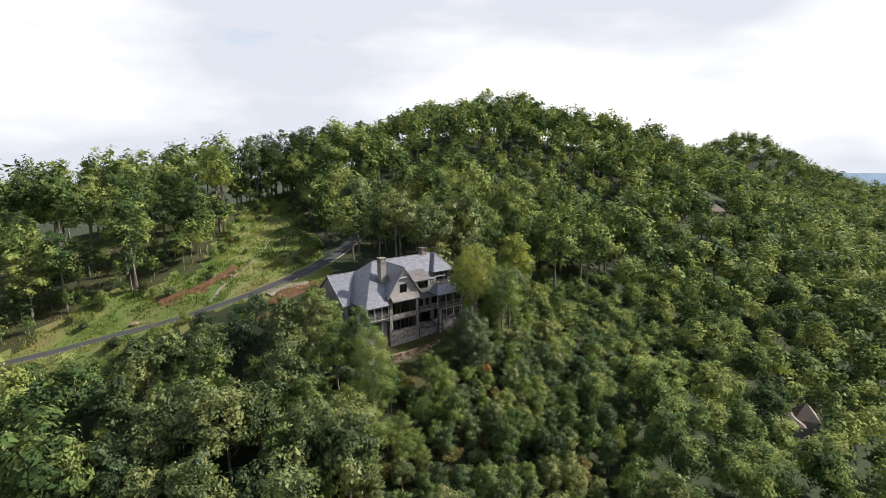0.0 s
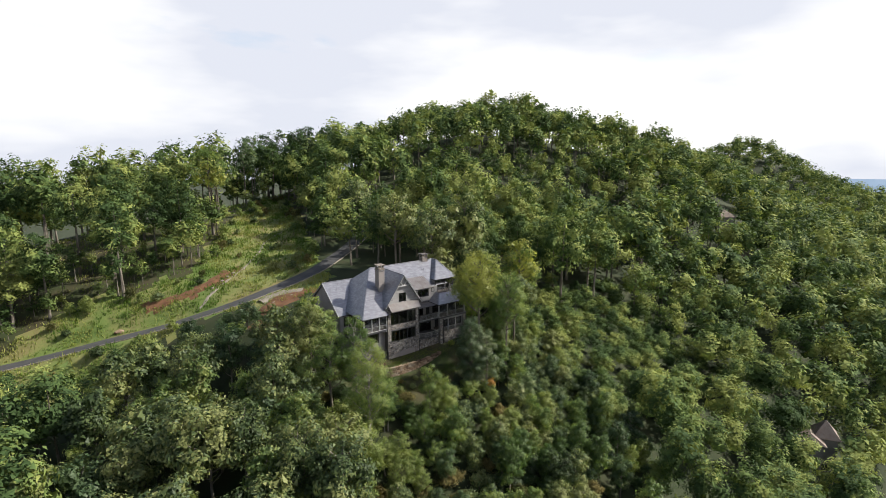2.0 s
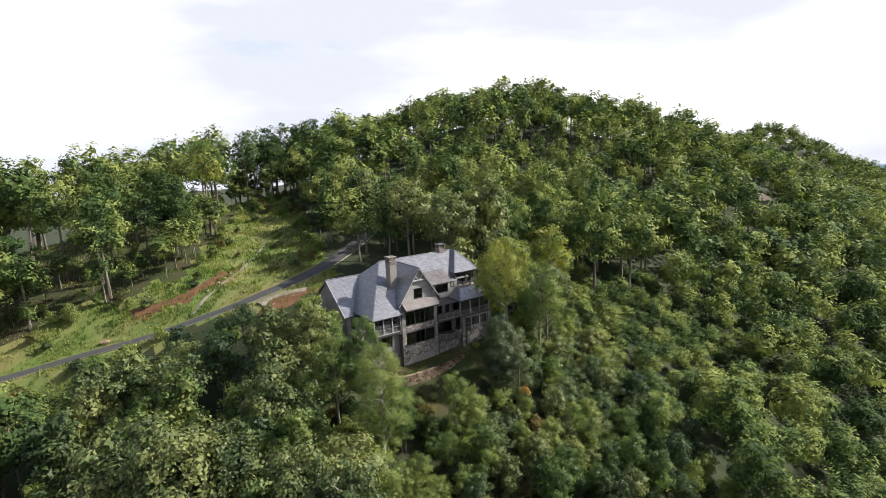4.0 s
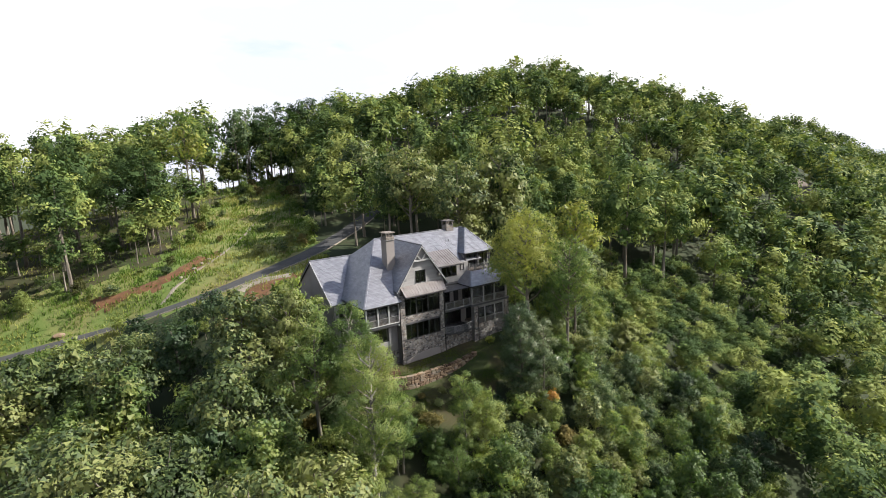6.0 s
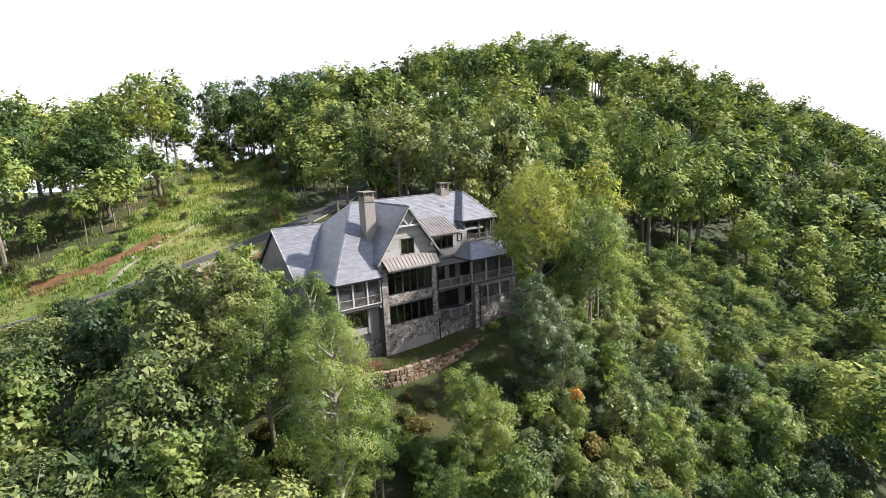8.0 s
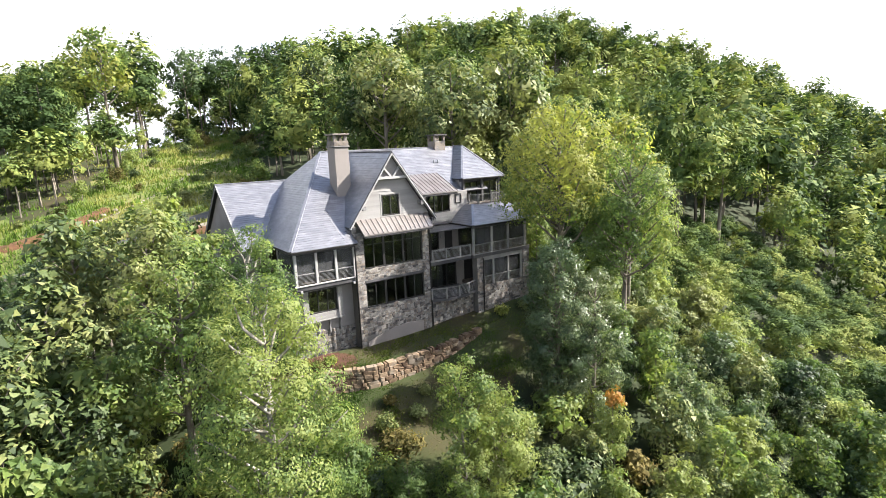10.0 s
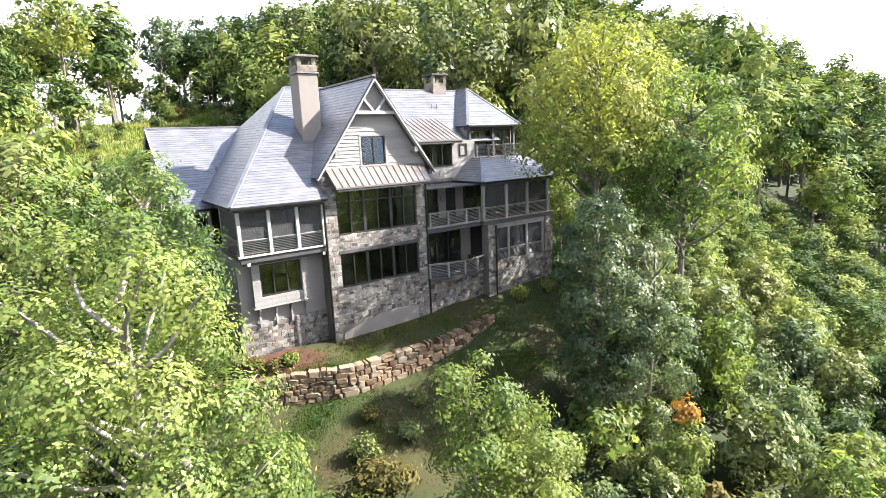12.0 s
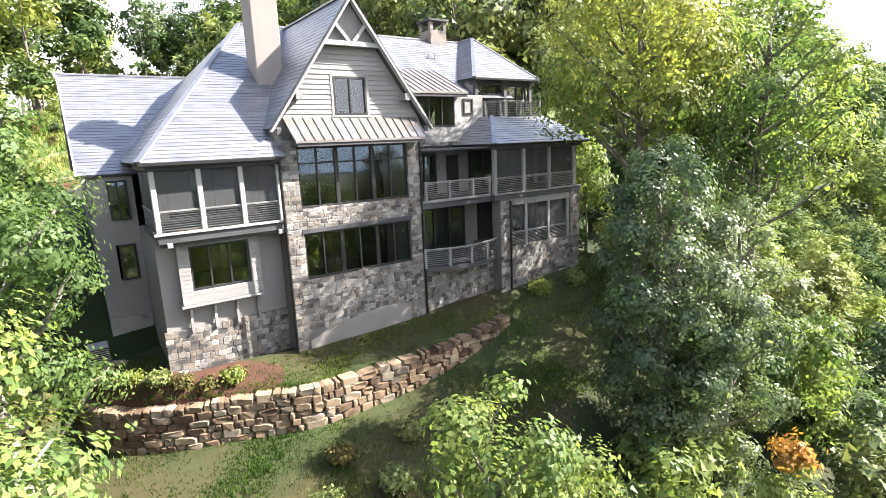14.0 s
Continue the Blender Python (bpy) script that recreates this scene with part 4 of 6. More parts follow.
box("side_wall", 74.1, 74.4, 88.31, 91.0, -3.0, 3.5, M_STUCCO, house)

# -- near porch with insect screens, over the stucco wall --
box("porch_floor", 49.85, 55.12, 88.15, 92.2, 3.5, 3.78, M_FLOOR, house)
box("porch_fascia", 49.78, 55.12, 88.04, 88.14, 3.7, 3.82, M_TRIM, house)
box("rim_beam", 49.9, 55.12, 88.12, 88.3, 3.36, 3.69, M_BEAM, house)
for x in (50.3, 54.85):
    box("beam_end", x - 0.1, x + 0.1, 88.0, 88.12, 3.2, 3.4, M_TRIM, house)
box("porch_beam", 49.8, 55.14, 88.1, 88.38, 6.3, 6.55, M_BEAM, house)
box("porch_beam", 49.8, 50.05, 88.39, 92.5, 6.3, 6.55, M_BEAM, house)
box("deck_joist", 50.0, 55.1, 88.3, 88.5, 3.2, 3.48, M_BEAM, house)
xs = (50.0, 51.72, 53.4, 55.03)
for x in xs:
    box("porch_post", x - 0.1, x + 0.1, 88.14, 88.34, 3.78, 6.3, M_TRIM, house)
for a, b in zip(xs, xs[1:]):
    railing((a + 0.1, 88.24), (b - 0.1, 88.24), 3.78, 4.66, house)
    box("insect_screen", a + 0.1, b - 0.1, 88.26, 88.268, 4.7, 6.3, M_SCREEN, house, bevel=0).visible_shadow = False
railing((49.95, 88.4), (49.95, 92.1), 3.78, 4.66, house)
box("insect_screen", 49.95, 49.958, 88.4, 92.1, 4.7, 6.3, M_SCREEN, house, bevel=0).visible_shadow = False
bm = bmesh.new()
for a in ((50.0, 51.0, 92.3, 92.6, 3.5, 6.6), (54.2, 55.1, 92.3, 92.6, 3.5, 6.6), (51.0, 54.2, 92.3, 92.6, 3.5, 3.9), (51.0, 54.2, 92.3, 92.6, 6.1, 6.6)):
    add_box(bm, *a, bevel=0)
part("porch_back", bm, M_STUCCO, house)
window(51.0, 54.2, 3.9, 6.1, 92.2, 3, house)
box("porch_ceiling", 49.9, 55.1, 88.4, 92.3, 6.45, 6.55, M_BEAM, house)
bm = bmesh.new()
for a in ((49.85, 51.05, 89.2, 89.5, -3.0, 3.5), (53.55, 55.14, 89.2, 89.5, -3.0, 3.5), (51.05, 53.55, 89.2, 89.5, -3.0, 1.05), (51.05, 53.55, 89.2, 89.5, 3.04, 3.5)):
    add_box(bm, *a, bevel=0)
part("stucco_wall", bm, M_STUCCO, house, "grey-beige stucco wall under the porch")
box("stucco_wall", 49.85, 50.15, 89.51, 94.5, -3.0, 3.5, M_STUCCO, house)
bm = bmesh.new()
add_box(bm, 49.72, 55.14, 89.08, 89.19, -3.2, -0.62, 0)
near_stone = part("stone_wall", bm, M_MORTAR, house, "field stone base under the stucco wall")
# box window on brackets
bm = bmesh.new()
for a in ((50.6, 51.05, 88.82, 89.2, 0.45, 3.15), (53.55, 54.0, 88.82, 89.2, 0.45, 3.15), (51.05, 53.55, 88.82, 89.2, 0.45, 1.05), (50.5, 54.1, 88.76, 89.2, 0.36, 0.47), (51.05, 53.55, 88.82, 89.2, 3.03, 3.15)):
    add_box(bm, *a)
boxbay = part("box_window", bm, M_SIDING, house, "grey boarded box window on brackets")
window(51.05, 53.55, 1.06, 3.03, 88.9, 3, boxbay)
for i in range(8):
    zz = 0.5 + i * 0.07
    box("board", 50.58, 54.02, 88.79, 88.815, zz, zz + 0.062, M_SIDING, boxbay, bevel=0)
for i in range(11):
    zz = 1.08 + i * 0.18
    for a, b in ((50.58, 51.03), (53.57, 54.02)):
        box("board", a, b, 88.79, 88.815, zz, zz + 0.165, M_SIDING, boxbay, bevel=0)
for x in (50.85, 51.85, 52.8, 53.75):
    bm = bmesh.new()
    bar(bm, (x, 89.0, -0.8), (x, 89.12, 0.36), 0.12, 0.14)
    bar(bm, (x, 88.85, 0.3), (x, 89.1, -0.25), 0.1, 0.1)
    part("bracket", bm, M_POST, house)
# wall beside the porch
bm = bmesh.new()
for a in ((48.0, 48.75, 94.2, 94.5, -3.0, 6.1), (49.6, 49.86, 94.2, 94.5, -3.0, 6.1), (48.75, 49.6, 94.2, 94.5, 5.8, 6.1), (48.75, 49.6, 94.2, 94.5, 2.7, 3.9), (48.75, 49.6, 94.2, 94.5, -3.0, 0.95)):
    add_box(bm, *a, bevel=0)
part("stucco_wall", bm, M_STUCCO, house)
window(48.75, 49.6, 3.9, 5.8, 94.1, 2, house)
window(48.85, 49.55, 0.95, 2.7, 94.1, 1, house)
box("stone_foot", 48.0, 49.84, 94.08, 94.19, -3.2, -0.9, M_STONE, house)
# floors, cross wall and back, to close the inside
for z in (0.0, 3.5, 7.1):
    box("floor_slab", 55.5, 74.0, 91.4, 106.5, z - 0.25, z, M_DARK_INSIDE, house)
    box("floor_slab", 50.2, 55.45, 92.7, 106.5, z - 0.25, z, M_DARK_INSIDE, house)
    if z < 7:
        box("floor_slab", 55.5, 62.1, 88.6, 91.39, z - 0.25, z, M_DARK_INSIDE, house)
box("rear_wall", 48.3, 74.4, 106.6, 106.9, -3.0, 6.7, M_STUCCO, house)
box("inner_wall", 50.2, 74.0, 97.5, 97.7, -0.2, 7.0, M_DARK_INSIDE, house)
box("inner_wall", 55.5, 55.7, 89.6, 97.4, 0.0, 7.0, M_DARK_INSIDE, house)
box("inner_wall", 62.0, 62.15, 91.6, 97.4, 0.0, 7.0, M_DARK_INSIDE, house)

# -- chimneys --
box("chimney", 55.85, 57.2, 92.35, 93.85, 8.5, 14.45, M_CHIMNEY, house, "tall buff stucco chimney with stone crown", 0.03)
cap = box("chimney_crown", 55.76, 57.29, 92.26, 93.94, 14.46, 14.58, M_STONE, house)
bm = bmesh.new()
add_box(bm, 55.83, 57.22, 92.33, 93.87, 14.58, 15.0, 0.03)
for x in (55.9, 56.87):
    for y in (92.4, 93.52):
        add_box(bm, x, x + 0.28, y, y + 0.28, 15.0, 15.5, 0.02)
crown = part("stone_crown", bm, M_STONE, house, "rough stone chimney crown with openings")
box("chimney_cap", 55.72, 57.33, 92.22, 93.98, 15.5, 15.64, M_STONE, house)
bm = bmesh.new()
add_box(bm, 69.75, 71.15, 97.1, 98.5, 12.9, 14.75, 0.03)
for x in (69.75, 70.87):
    for y in (97.1, 98.22):
        add_box(bm, x, x + 0.28, y, y + 0.28, 14.75, 15.35, 0.02)
part("chimney", bm, M_STONE, house, "short stone chimney")
box("chimney_cap", 69.6, 71.3, 96.95, 98.65, 15.35, 15.5, M_STONE, house)
for x, y, z in ((51.2, 97.3, 8.4), (68.4, 95.4, 12.42), (68.9, 95.4, 12.42)):
    v, f = tube([(x, y, z - 0.3), (x, y, z + 0.35)], [0.06, 0.06], 8)
    piece("vent_pipe", v, f, M_AC, house)

# -- stones of the walls --
stone_face(BX0, BX1, -2.9, 0.76, BY, bay, [(55.75, 61.5, -3.2, -1.75)])
stone_face(BX0, BX1, 3.24, 4.16, BY, bay)
for a, b in ((BX0, 55.92), (61.78, BX1)):
    stone_face(a, b, 0.78, 3.22, BY, bay)
    stone_face(a, b, 4.18, 7.1, BY, bay)
stone_face(62.5, 67.55, -2.7, -0.02, 88.25, low)
stone_face(68.3, 73.6, -2.4, 0.6, 87.6, far_stone)
stone_face(67.6, 68.3, -2.4, 3.45, 87.55, far_stone)
stone_face(73.6, 74.45, -2.0, 3.45, 87.55, far_stone)
stone_face(49.72, 55.1, -2.8, -0.64, 89.08, near_stone)

# ---- trees ----
def leaf_set(r, lobes, count, leaf, corners, tuft, deep, jitter, dome=0.0):
    lob = np.array(lobes)
    n = max(12, count // tuft)
    weight = lob[:, 3] ** 2
    pick = r.choice(len(lob), n, p=weight / weight.sum())
    d = r.normal(size=(n, 3))
    d[:, 2] = d[:, 2] * 0.9 + 0.25
    d /= np.linalg.norm(d, axis=1)[:, None]
    rad = lob[pick, 3] * (deep[0] + (deep[1] - deep[0]) * r.random(n) ** 0.7)
    rag = 1 + 0.13 * np.sin(d[:, 0] * 7 + pick) * np.sin(d[:, 1] * 6 + 2 * pick) + 0.1 * np.sin(d[:, 2] * 11 + pick)
    heart = lob[pick, :3] + d * (rad * rag)[:, None] * np.stack([np.ones(n), np.ones(n), lob[pick, 4]], 1)
    radial = heart - lob[0, :3]
    radial /= np.linalg.norm(radial, axis=1)[:, None] + 1e-9
    face = d * (0.9 - 0.3 * dome) + radial * (0.3 + 0.6 * dome) + r.normal(size=(n, 3)) * 0.16 * (1 - 0.6 * dome) + np.array([0, 0, 0.25])
    own = np.arange(count) % n
    spread = r.normal(size=(count, 3)) * leaf * math.sqrt(tuft) * 0.36
    spread[:, 2] *= 0.75
    pos = heart[own] + spread
    nrm = face[own] + spread / (leaf * 2.2) * 0.3 * (1 - 0.6 * dome) + r.normal(size=(count, 3)) * jitter
    nrm /= np.linalg.norm(nrm, axis=1)[:, None]
    tang = np.cross(nrm, r.normal(size=(count, 3)))
    tang /= np.linalg.norm(tang, axis=1)[:, None] + 1e-9
    bit = np.cross(nrm, tang)
    s = (leaf * (0.65 + 0.7 * r.random(count)))[:, None]
    droop = np.array([0, 0, -1.0]) * s * 0.18
    if corners == 3:
        return np.stack([pos - tang * s * 0.42 - bit * s * 0.4, pos + tang * s * 0.42 - bit * s * 0.4 + droop, pos + bit * s * 0.85], 1).reshape(-1, 3)
    quad = np.stack([pos - tang * s * 0.6, pos + bit * s * 0.34 + droop * 0.2, pos + tang * s * 0.6 + droop, pos - bit * s * 0.34 + droop * 0.2], 1)
    return quad.reshape(-1, 3)


def leaf_cloud(r, lobes, count, leaf, corners=4, tuft=9, airy=0.0, jitter=0.2, dome=0.0):
    """Leaves in tufts on the outer shells of the lobes (cx, cy, cz, radius, flat), over larger sprays of leaves inside. Returns verts (n*corners, 3)."""
    outer = leaf_set(r, lobes, count, leaf, corners, tuft, (0.68 - airy, 1.02), jitter, dome)
    if airy:
        return outer
    return np.concatenate([outer, leaf_set(r, lobes, int(count * 0.12), leaf * 1.7, corners, 4, (0.35, 0.72), 0.3)])


def crown_lobes(r, h, base, radius, n, down=1.6):
    """A rounded crown: one core, and lobes bulging all over it but for the underside."""
    cz, hz = (h + base) / 2, (h - base) / 2
    lobes = [(0.0, 0.0, cz, radius * 0.6, hz * 0.74 / (radius * 0.6))]
    for i in range(n):
        u = 1 - down * (i + 0.5) / n
        a = i * 2.4 + r.uniform(-0.35, 0.35)
        m = math.sqrt(max(0.0, 1 - u * u)) * r.uniform(0.85, 1.12)
        size = radius * r.uniform(0.26, 0.42) * (1 - 0.25 * max(0.0, u))
        lobes.append((math.cos(a) * m * radius * 0.72, math.sin(a) * m * radius * 0.72, cz + u * (hz - size * 0.7), size, r.uniform(0.75, 1.0)))
    return lobes


def tree_parts(seed, h, base, radius, n_lobes, leaves, leaf, trunk=0.3, limbs=True, sides=6, lean=0.4, corners=4, down=1.6, airy=0.0, jitter=0.2):
    """Leaf verts, and wood verts and faces, of one tree that stands at the origin."""
    r = np.random.default_rng(seed)
    lobes = crown_lobes(r, h, base, radius, n_lobes, down)
    quads = leaf_cloud(r, lobes, leaves, leaf, corners, airy=airy, jitter=jitter, dome=0.85 if jitter < 0.15 else 0.0)
    lx, ly = r.uniform(-lean, lean, 2)
    top = h * 0.86
    pts = [(lx * f * f + 0.15 * math.sin(5 * f + seed), ly * f * f + 0.15 * math.cos(4 * f + seed), top * f - 0.6 * (f == 0)) for f in (0, 0.15, 0.35, 0.55, 0.75, 1.0)]
    wood_v, wood_f = tube(pts, [trunk * q for q in (1.25, 0.95, 0.8, 0.6, 0.4, 0.12)], sides)
    if limbs:
        for cx, cy, cz, size, _ in lobes:
            z0 = max(base * 0.75, cz - size * 1.6 - 0.5)
            f = min(1, z0 / top)
            a = Vector((lx * f * f, ly * f * f, z0))
            b = Vector((cx, cy, cz))
            mid = a.lerp(b, 0.5) + Vector((r.uniform(-0.3, 0.3), r.uniform(-0.3, 0.3), -0.25 * (b - a).length * 0.3))
            v, q = tube([a, mid, b, b + (b - a) * 0.25], [trunk * 0.38, trunk * 0.26, trunk * 0.14, 0.02], 4)
            k = len(wood_v)
            wood_v += v
            wood_f += [tuple(i + k for i in g) for g in q]
    return quads, np.array([tuple(v) for v in wood_v]), wood_f


def leaf_mesh(name, verts, mat, k=4):
    me = bpy.data.meshes.new(name)
    n = len(verts)
    me.vertices.add(n)
    me.vertices.foreach_set("co", np.asarray(verts, np.float32).ravel())
    me.loops.add(n)
    me.loops.foreach_set("vertex_index", np.arange(n, dtype=np.int32))
    me.polygons.add(n // k)
    me.polygons.foreach_set("loop_start", np.arange(0, n, k, dtype=np.int32))
    me.polygons.foreach_set("loop_total", np.full(n // k, k, np.int32))
    me.materials.append(mat)
    me.update(calc_edges=True)
    return me


def make_tree(name, seed, h, base, radius, n_lobes, leaves, leaf, mat, label, group, trunk=0.3, bark=None, corners=4, down=1.6, airy=0.0):
    """One tree: a trunk with limbs, and a crown of leaves."""
    quads, wv, wf = tree_parts(seed, h, base, radius, n_lobes, leaves, leaf, trunk, h > 8.5, corners=corners, down=down, airy=airy)
    ob = thing(name, 0, 0, 0, label, "tree" if h > 4.5 else "shrub", group)
    child(new("trunk", mesh_data("trunk", wv, wf, bark or M_BARK, True)), ob)
    child(new("crown", leaf_mesh("crown", quads, mat, corners)), ob)
    return ob


GARDEN = random.Random(21)


def put(ob, x, y, scale=1.0, turn=None, tall=1.0, sink=0.15):
    """A copy of the tree on the ground at (x, y)."""
    a = GARDEN.uniform(0, 6.28) if turn is None else turn
    m = Matrix.Translation((x, y, ground(x, y) - sink)) @ Matrix.Rotation(a, 4, "Z")
    c = copy_thing(ob, m)
    c.scale = (scale, scale, scale * tall)
    return c


def unplace(ob):
    for o in (*ob.children_recursive, ob):
        bpy.data.objects.remove(o)


FOREST = "forest trees"
near_kinds = [make_tree("tree", 11 + i, h, b, rad, n, k, lf, m, lab, FOREST, tr, corners=3 if lf > 0.2 else 4) for i, (h, b, rad, n, k, lf, m, lab, tr) in enumerate([
    (16, 4.5, 4.2, 18, 3600, 0.34, M_LEAF, "green broadleaf tree with a full crown", 0.26),
    (13, 2.5, 3.6, 16, 3000, 0.33, M_LEAF, "rounded green young tree on the slope", 0.2),
    (11, 1.5, 2.9, 14, 2900, 0.29, M_LEAF_PALE, "pale grey-green dense young tree", 0.17),
    (9, 0.8, 2.5, 13, 2500, 0.27, M_LEAF, "bushy green sapling on the slope", 0.13),
    (12, 1.5, 2.4, 13, 2700, 0.29, M_LEAF_BRIGHT, "slender light green young tree", 0.15),
    (9.5, 1.0, 2.7, 18, 7500, 0.14, M_LEAF_BRIGHT, "sunlit fine-leaved young tree below the house", 0.15)])]
mid_kinds = [make_tree("tree", 31 + i, h, b, rad, n, k, lf, m, lab, FOREST, tr, corners=3) for i, (h, b, rad, n, k, lf, m, lab, tr) in enumerate([
    (24, 9.5, 5.7, 16, 3100, 0.45, M_LEAF, "tall green forest tree with a bare lower trunk", 0.34),
    (21, 7.0, 5.3, 15, 2900, 0.45, M_LEAF, "green forest tree with a layered crown", 0.3),
    (17, 3.5, 4.8, 14, 2500, 0.46, M_LEAF, "full green broadleaf tree", 0.26),
    (13, 2.0, 3.6, 14, 2300, 0.37, M_LEAF_DARK, "dark green tree with a dense crown", 0.2),
    (14, 2.5, 3.4, 14, 2300, 0.37, M_LEAF_BRIGHT, "light green young broadleaf tree", 0.2),
    (10, 1.0, 2.8, 12, 1900, 0.35, M_LEAF_RUST, "rusty turning tree among the green", 0.15)])]

# forest cover over the plan
cover = np.random.default_rng(5)


def scatter(x0, x1, y0, y1, step):
    gx, gy = np.meshgrid(np.arange(x0, x1, step), np.arange(y0, y1, step))
    gx = gx.ravel() + cover.uniform(-0.42, 0.42, gx.size) * step
    gy = gy.ravel() + cover.uniform(-0.42, 0.42, gy.size) * step
    return gx, gy


HOUSE_PLOT = [(46, 124), (46.5, 110), (46.5, 102), (46.5, 93), (45.5, 86), (48, 80), (51, 76.5), (58, 76), (66, 79), (71, 79), (77, 83.5), (78, 92), (77, 108), (71, 122), (60, 127)]
CUT_STRIP = [(118, 190), (168, 182), (217, 173), (262, 169), (260, 157), (215, 160), (165, 169), (116, 178)]


def tall_edge(x):
    """Where the tall wood begins above the young growth of the slope."""
    return np.interp(x, [62, 78, 90, 97, 112, 128, 146, 160, 200, 260], [96, 90, 90, 93, 95, 93, 97, 100, 106, 110])


NEAR_AT, NEAR_R, MID_AT, MID_R = (53, 71), 27, (47, 76), 52


def open_land(x, y):
    free = inside(CLEARING, x, y) | inside(HOUSE_PLOT, x, y) | inside(CUT_STRIP, x, y)
    d, _ = line_distance(ROAD, x, y)
    return free | (d < 5)


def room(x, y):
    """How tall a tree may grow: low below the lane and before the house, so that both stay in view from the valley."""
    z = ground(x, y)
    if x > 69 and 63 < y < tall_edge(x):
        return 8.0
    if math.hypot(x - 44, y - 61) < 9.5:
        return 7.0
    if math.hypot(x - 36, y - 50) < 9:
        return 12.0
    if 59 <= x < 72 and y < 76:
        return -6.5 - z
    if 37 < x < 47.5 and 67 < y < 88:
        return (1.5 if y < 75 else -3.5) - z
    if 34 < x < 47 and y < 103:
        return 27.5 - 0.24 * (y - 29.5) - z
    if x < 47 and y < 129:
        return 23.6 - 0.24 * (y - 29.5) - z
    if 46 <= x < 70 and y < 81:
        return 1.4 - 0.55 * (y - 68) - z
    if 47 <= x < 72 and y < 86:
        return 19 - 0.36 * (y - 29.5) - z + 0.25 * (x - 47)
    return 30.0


def grow(kinds, tallness, choices, x, y, lo, hi):
    k = GARDEN.choice(choices)
    s = GARDEN.uniform(lo, hi)
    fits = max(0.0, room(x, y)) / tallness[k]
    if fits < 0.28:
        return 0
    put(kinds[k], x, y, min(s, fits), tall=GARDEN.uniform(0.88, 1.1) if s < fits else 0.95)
    return 1


near_count = mid_count = 0
nx, ny = scatter(8, 100, 24, 104, 4.3)
keep = ~open_land(nx, ny) & (np.hypot(nx - NEAR_AT[0], ny - NEAR_AT[1]) < NEAR_R)
for x, y in zip(nx[keep], ny[keep]):
    near_count += grow(near_kinds, (16, 13, 11, 9, 12, 9.5), (5,) if math.hypot(x - 45, y - 73) < 10 else (0, 1, 1, 2, 4, 4) if x < 46 else (1, 2, 2, 3, 4, 4), x, y, *((0.85, 1.2) if x < 46 else (0.55, 0.9)))
saplings = [make_tree("sapling", 91 + i, h, 0.3, rad, n, k, 0.2, m, lab, "young growth on the slope", 0.08, corners=3, down=1.9) for i, (h, rad, n, k, m, lab) in enumerate([
    (6.5, 1.7, 15, 1900, M_LEAF_PALE, "pale green bushy sapling on the slope"), (5.5, 1.9, 15, 1900, M_LEAF, "green bushy sapling on the slope"),
    (7.5, 1.6, 16, 1900, M_LEAF_BRIGHT, "light green pointed sapling on the slope"), (5.0, 1.8, 13, 1700, M_LEAF_DARK, "dark green bushy sapling on the slope")])]
yx, yy = scatter(66, 99, 55, 97, 3.3)
zx, zy = scatter(76.5, 110, 86, 106, 3.9)           # undergrowth beside the house
for x, y in zip(zx, zy):
    put(GARDEN.choice((saplings[1], saplings[3])), x, y, GARDEN.uniform(0.5, 0.85))
keep = (yy < tall_edge(yx) - 1) & (yy < 78 + 0.9 * (yx - 66)) & (np.hypot(yx - 68, yy - 74) > 4.5)
for x, y in zip(yx[keep], yy[keep]):
    put(GARDEN.choice((saplings[0], saplings[1], saplings[1], saplings[2], saplings[3], saplings[3])), x, y, GARDEN.uniform(0.65, 1.15))
mx, my = scatter(-20, 130, 0, 150, 6.3)
keep = ~open_land(mx, my) & (np.hypot(mx - NEAR_AT[0], my - NEAR_AT[1]) >= NEAR_R) & (np.hypot(mx - MID_AT[0], my - MID_AT[1]) < MID_R)
for x, y in zip(mx[keep], my[keep]):
    if y > 98 and x > 44:
        mid_count += grow(mid_kinds, (24, 21, 17, 13, 14, 10), (0, 0, 1, 1, 2, 4), x, y, 0.85, 1.1)
    elif x > 66:
        mid_count += grow(mid_kinds, (24, 21, 17, 13, 14, 10), (2, 3, 3, 4, 4, 5), x, y, 0.6, 0.85)
    else:
        mid_count += grow(mid_kinds, (24, 21, 17, 13, 14, 10), (1, 2, 2, 3, 4, 4), x, y, 0.75, 1.02)


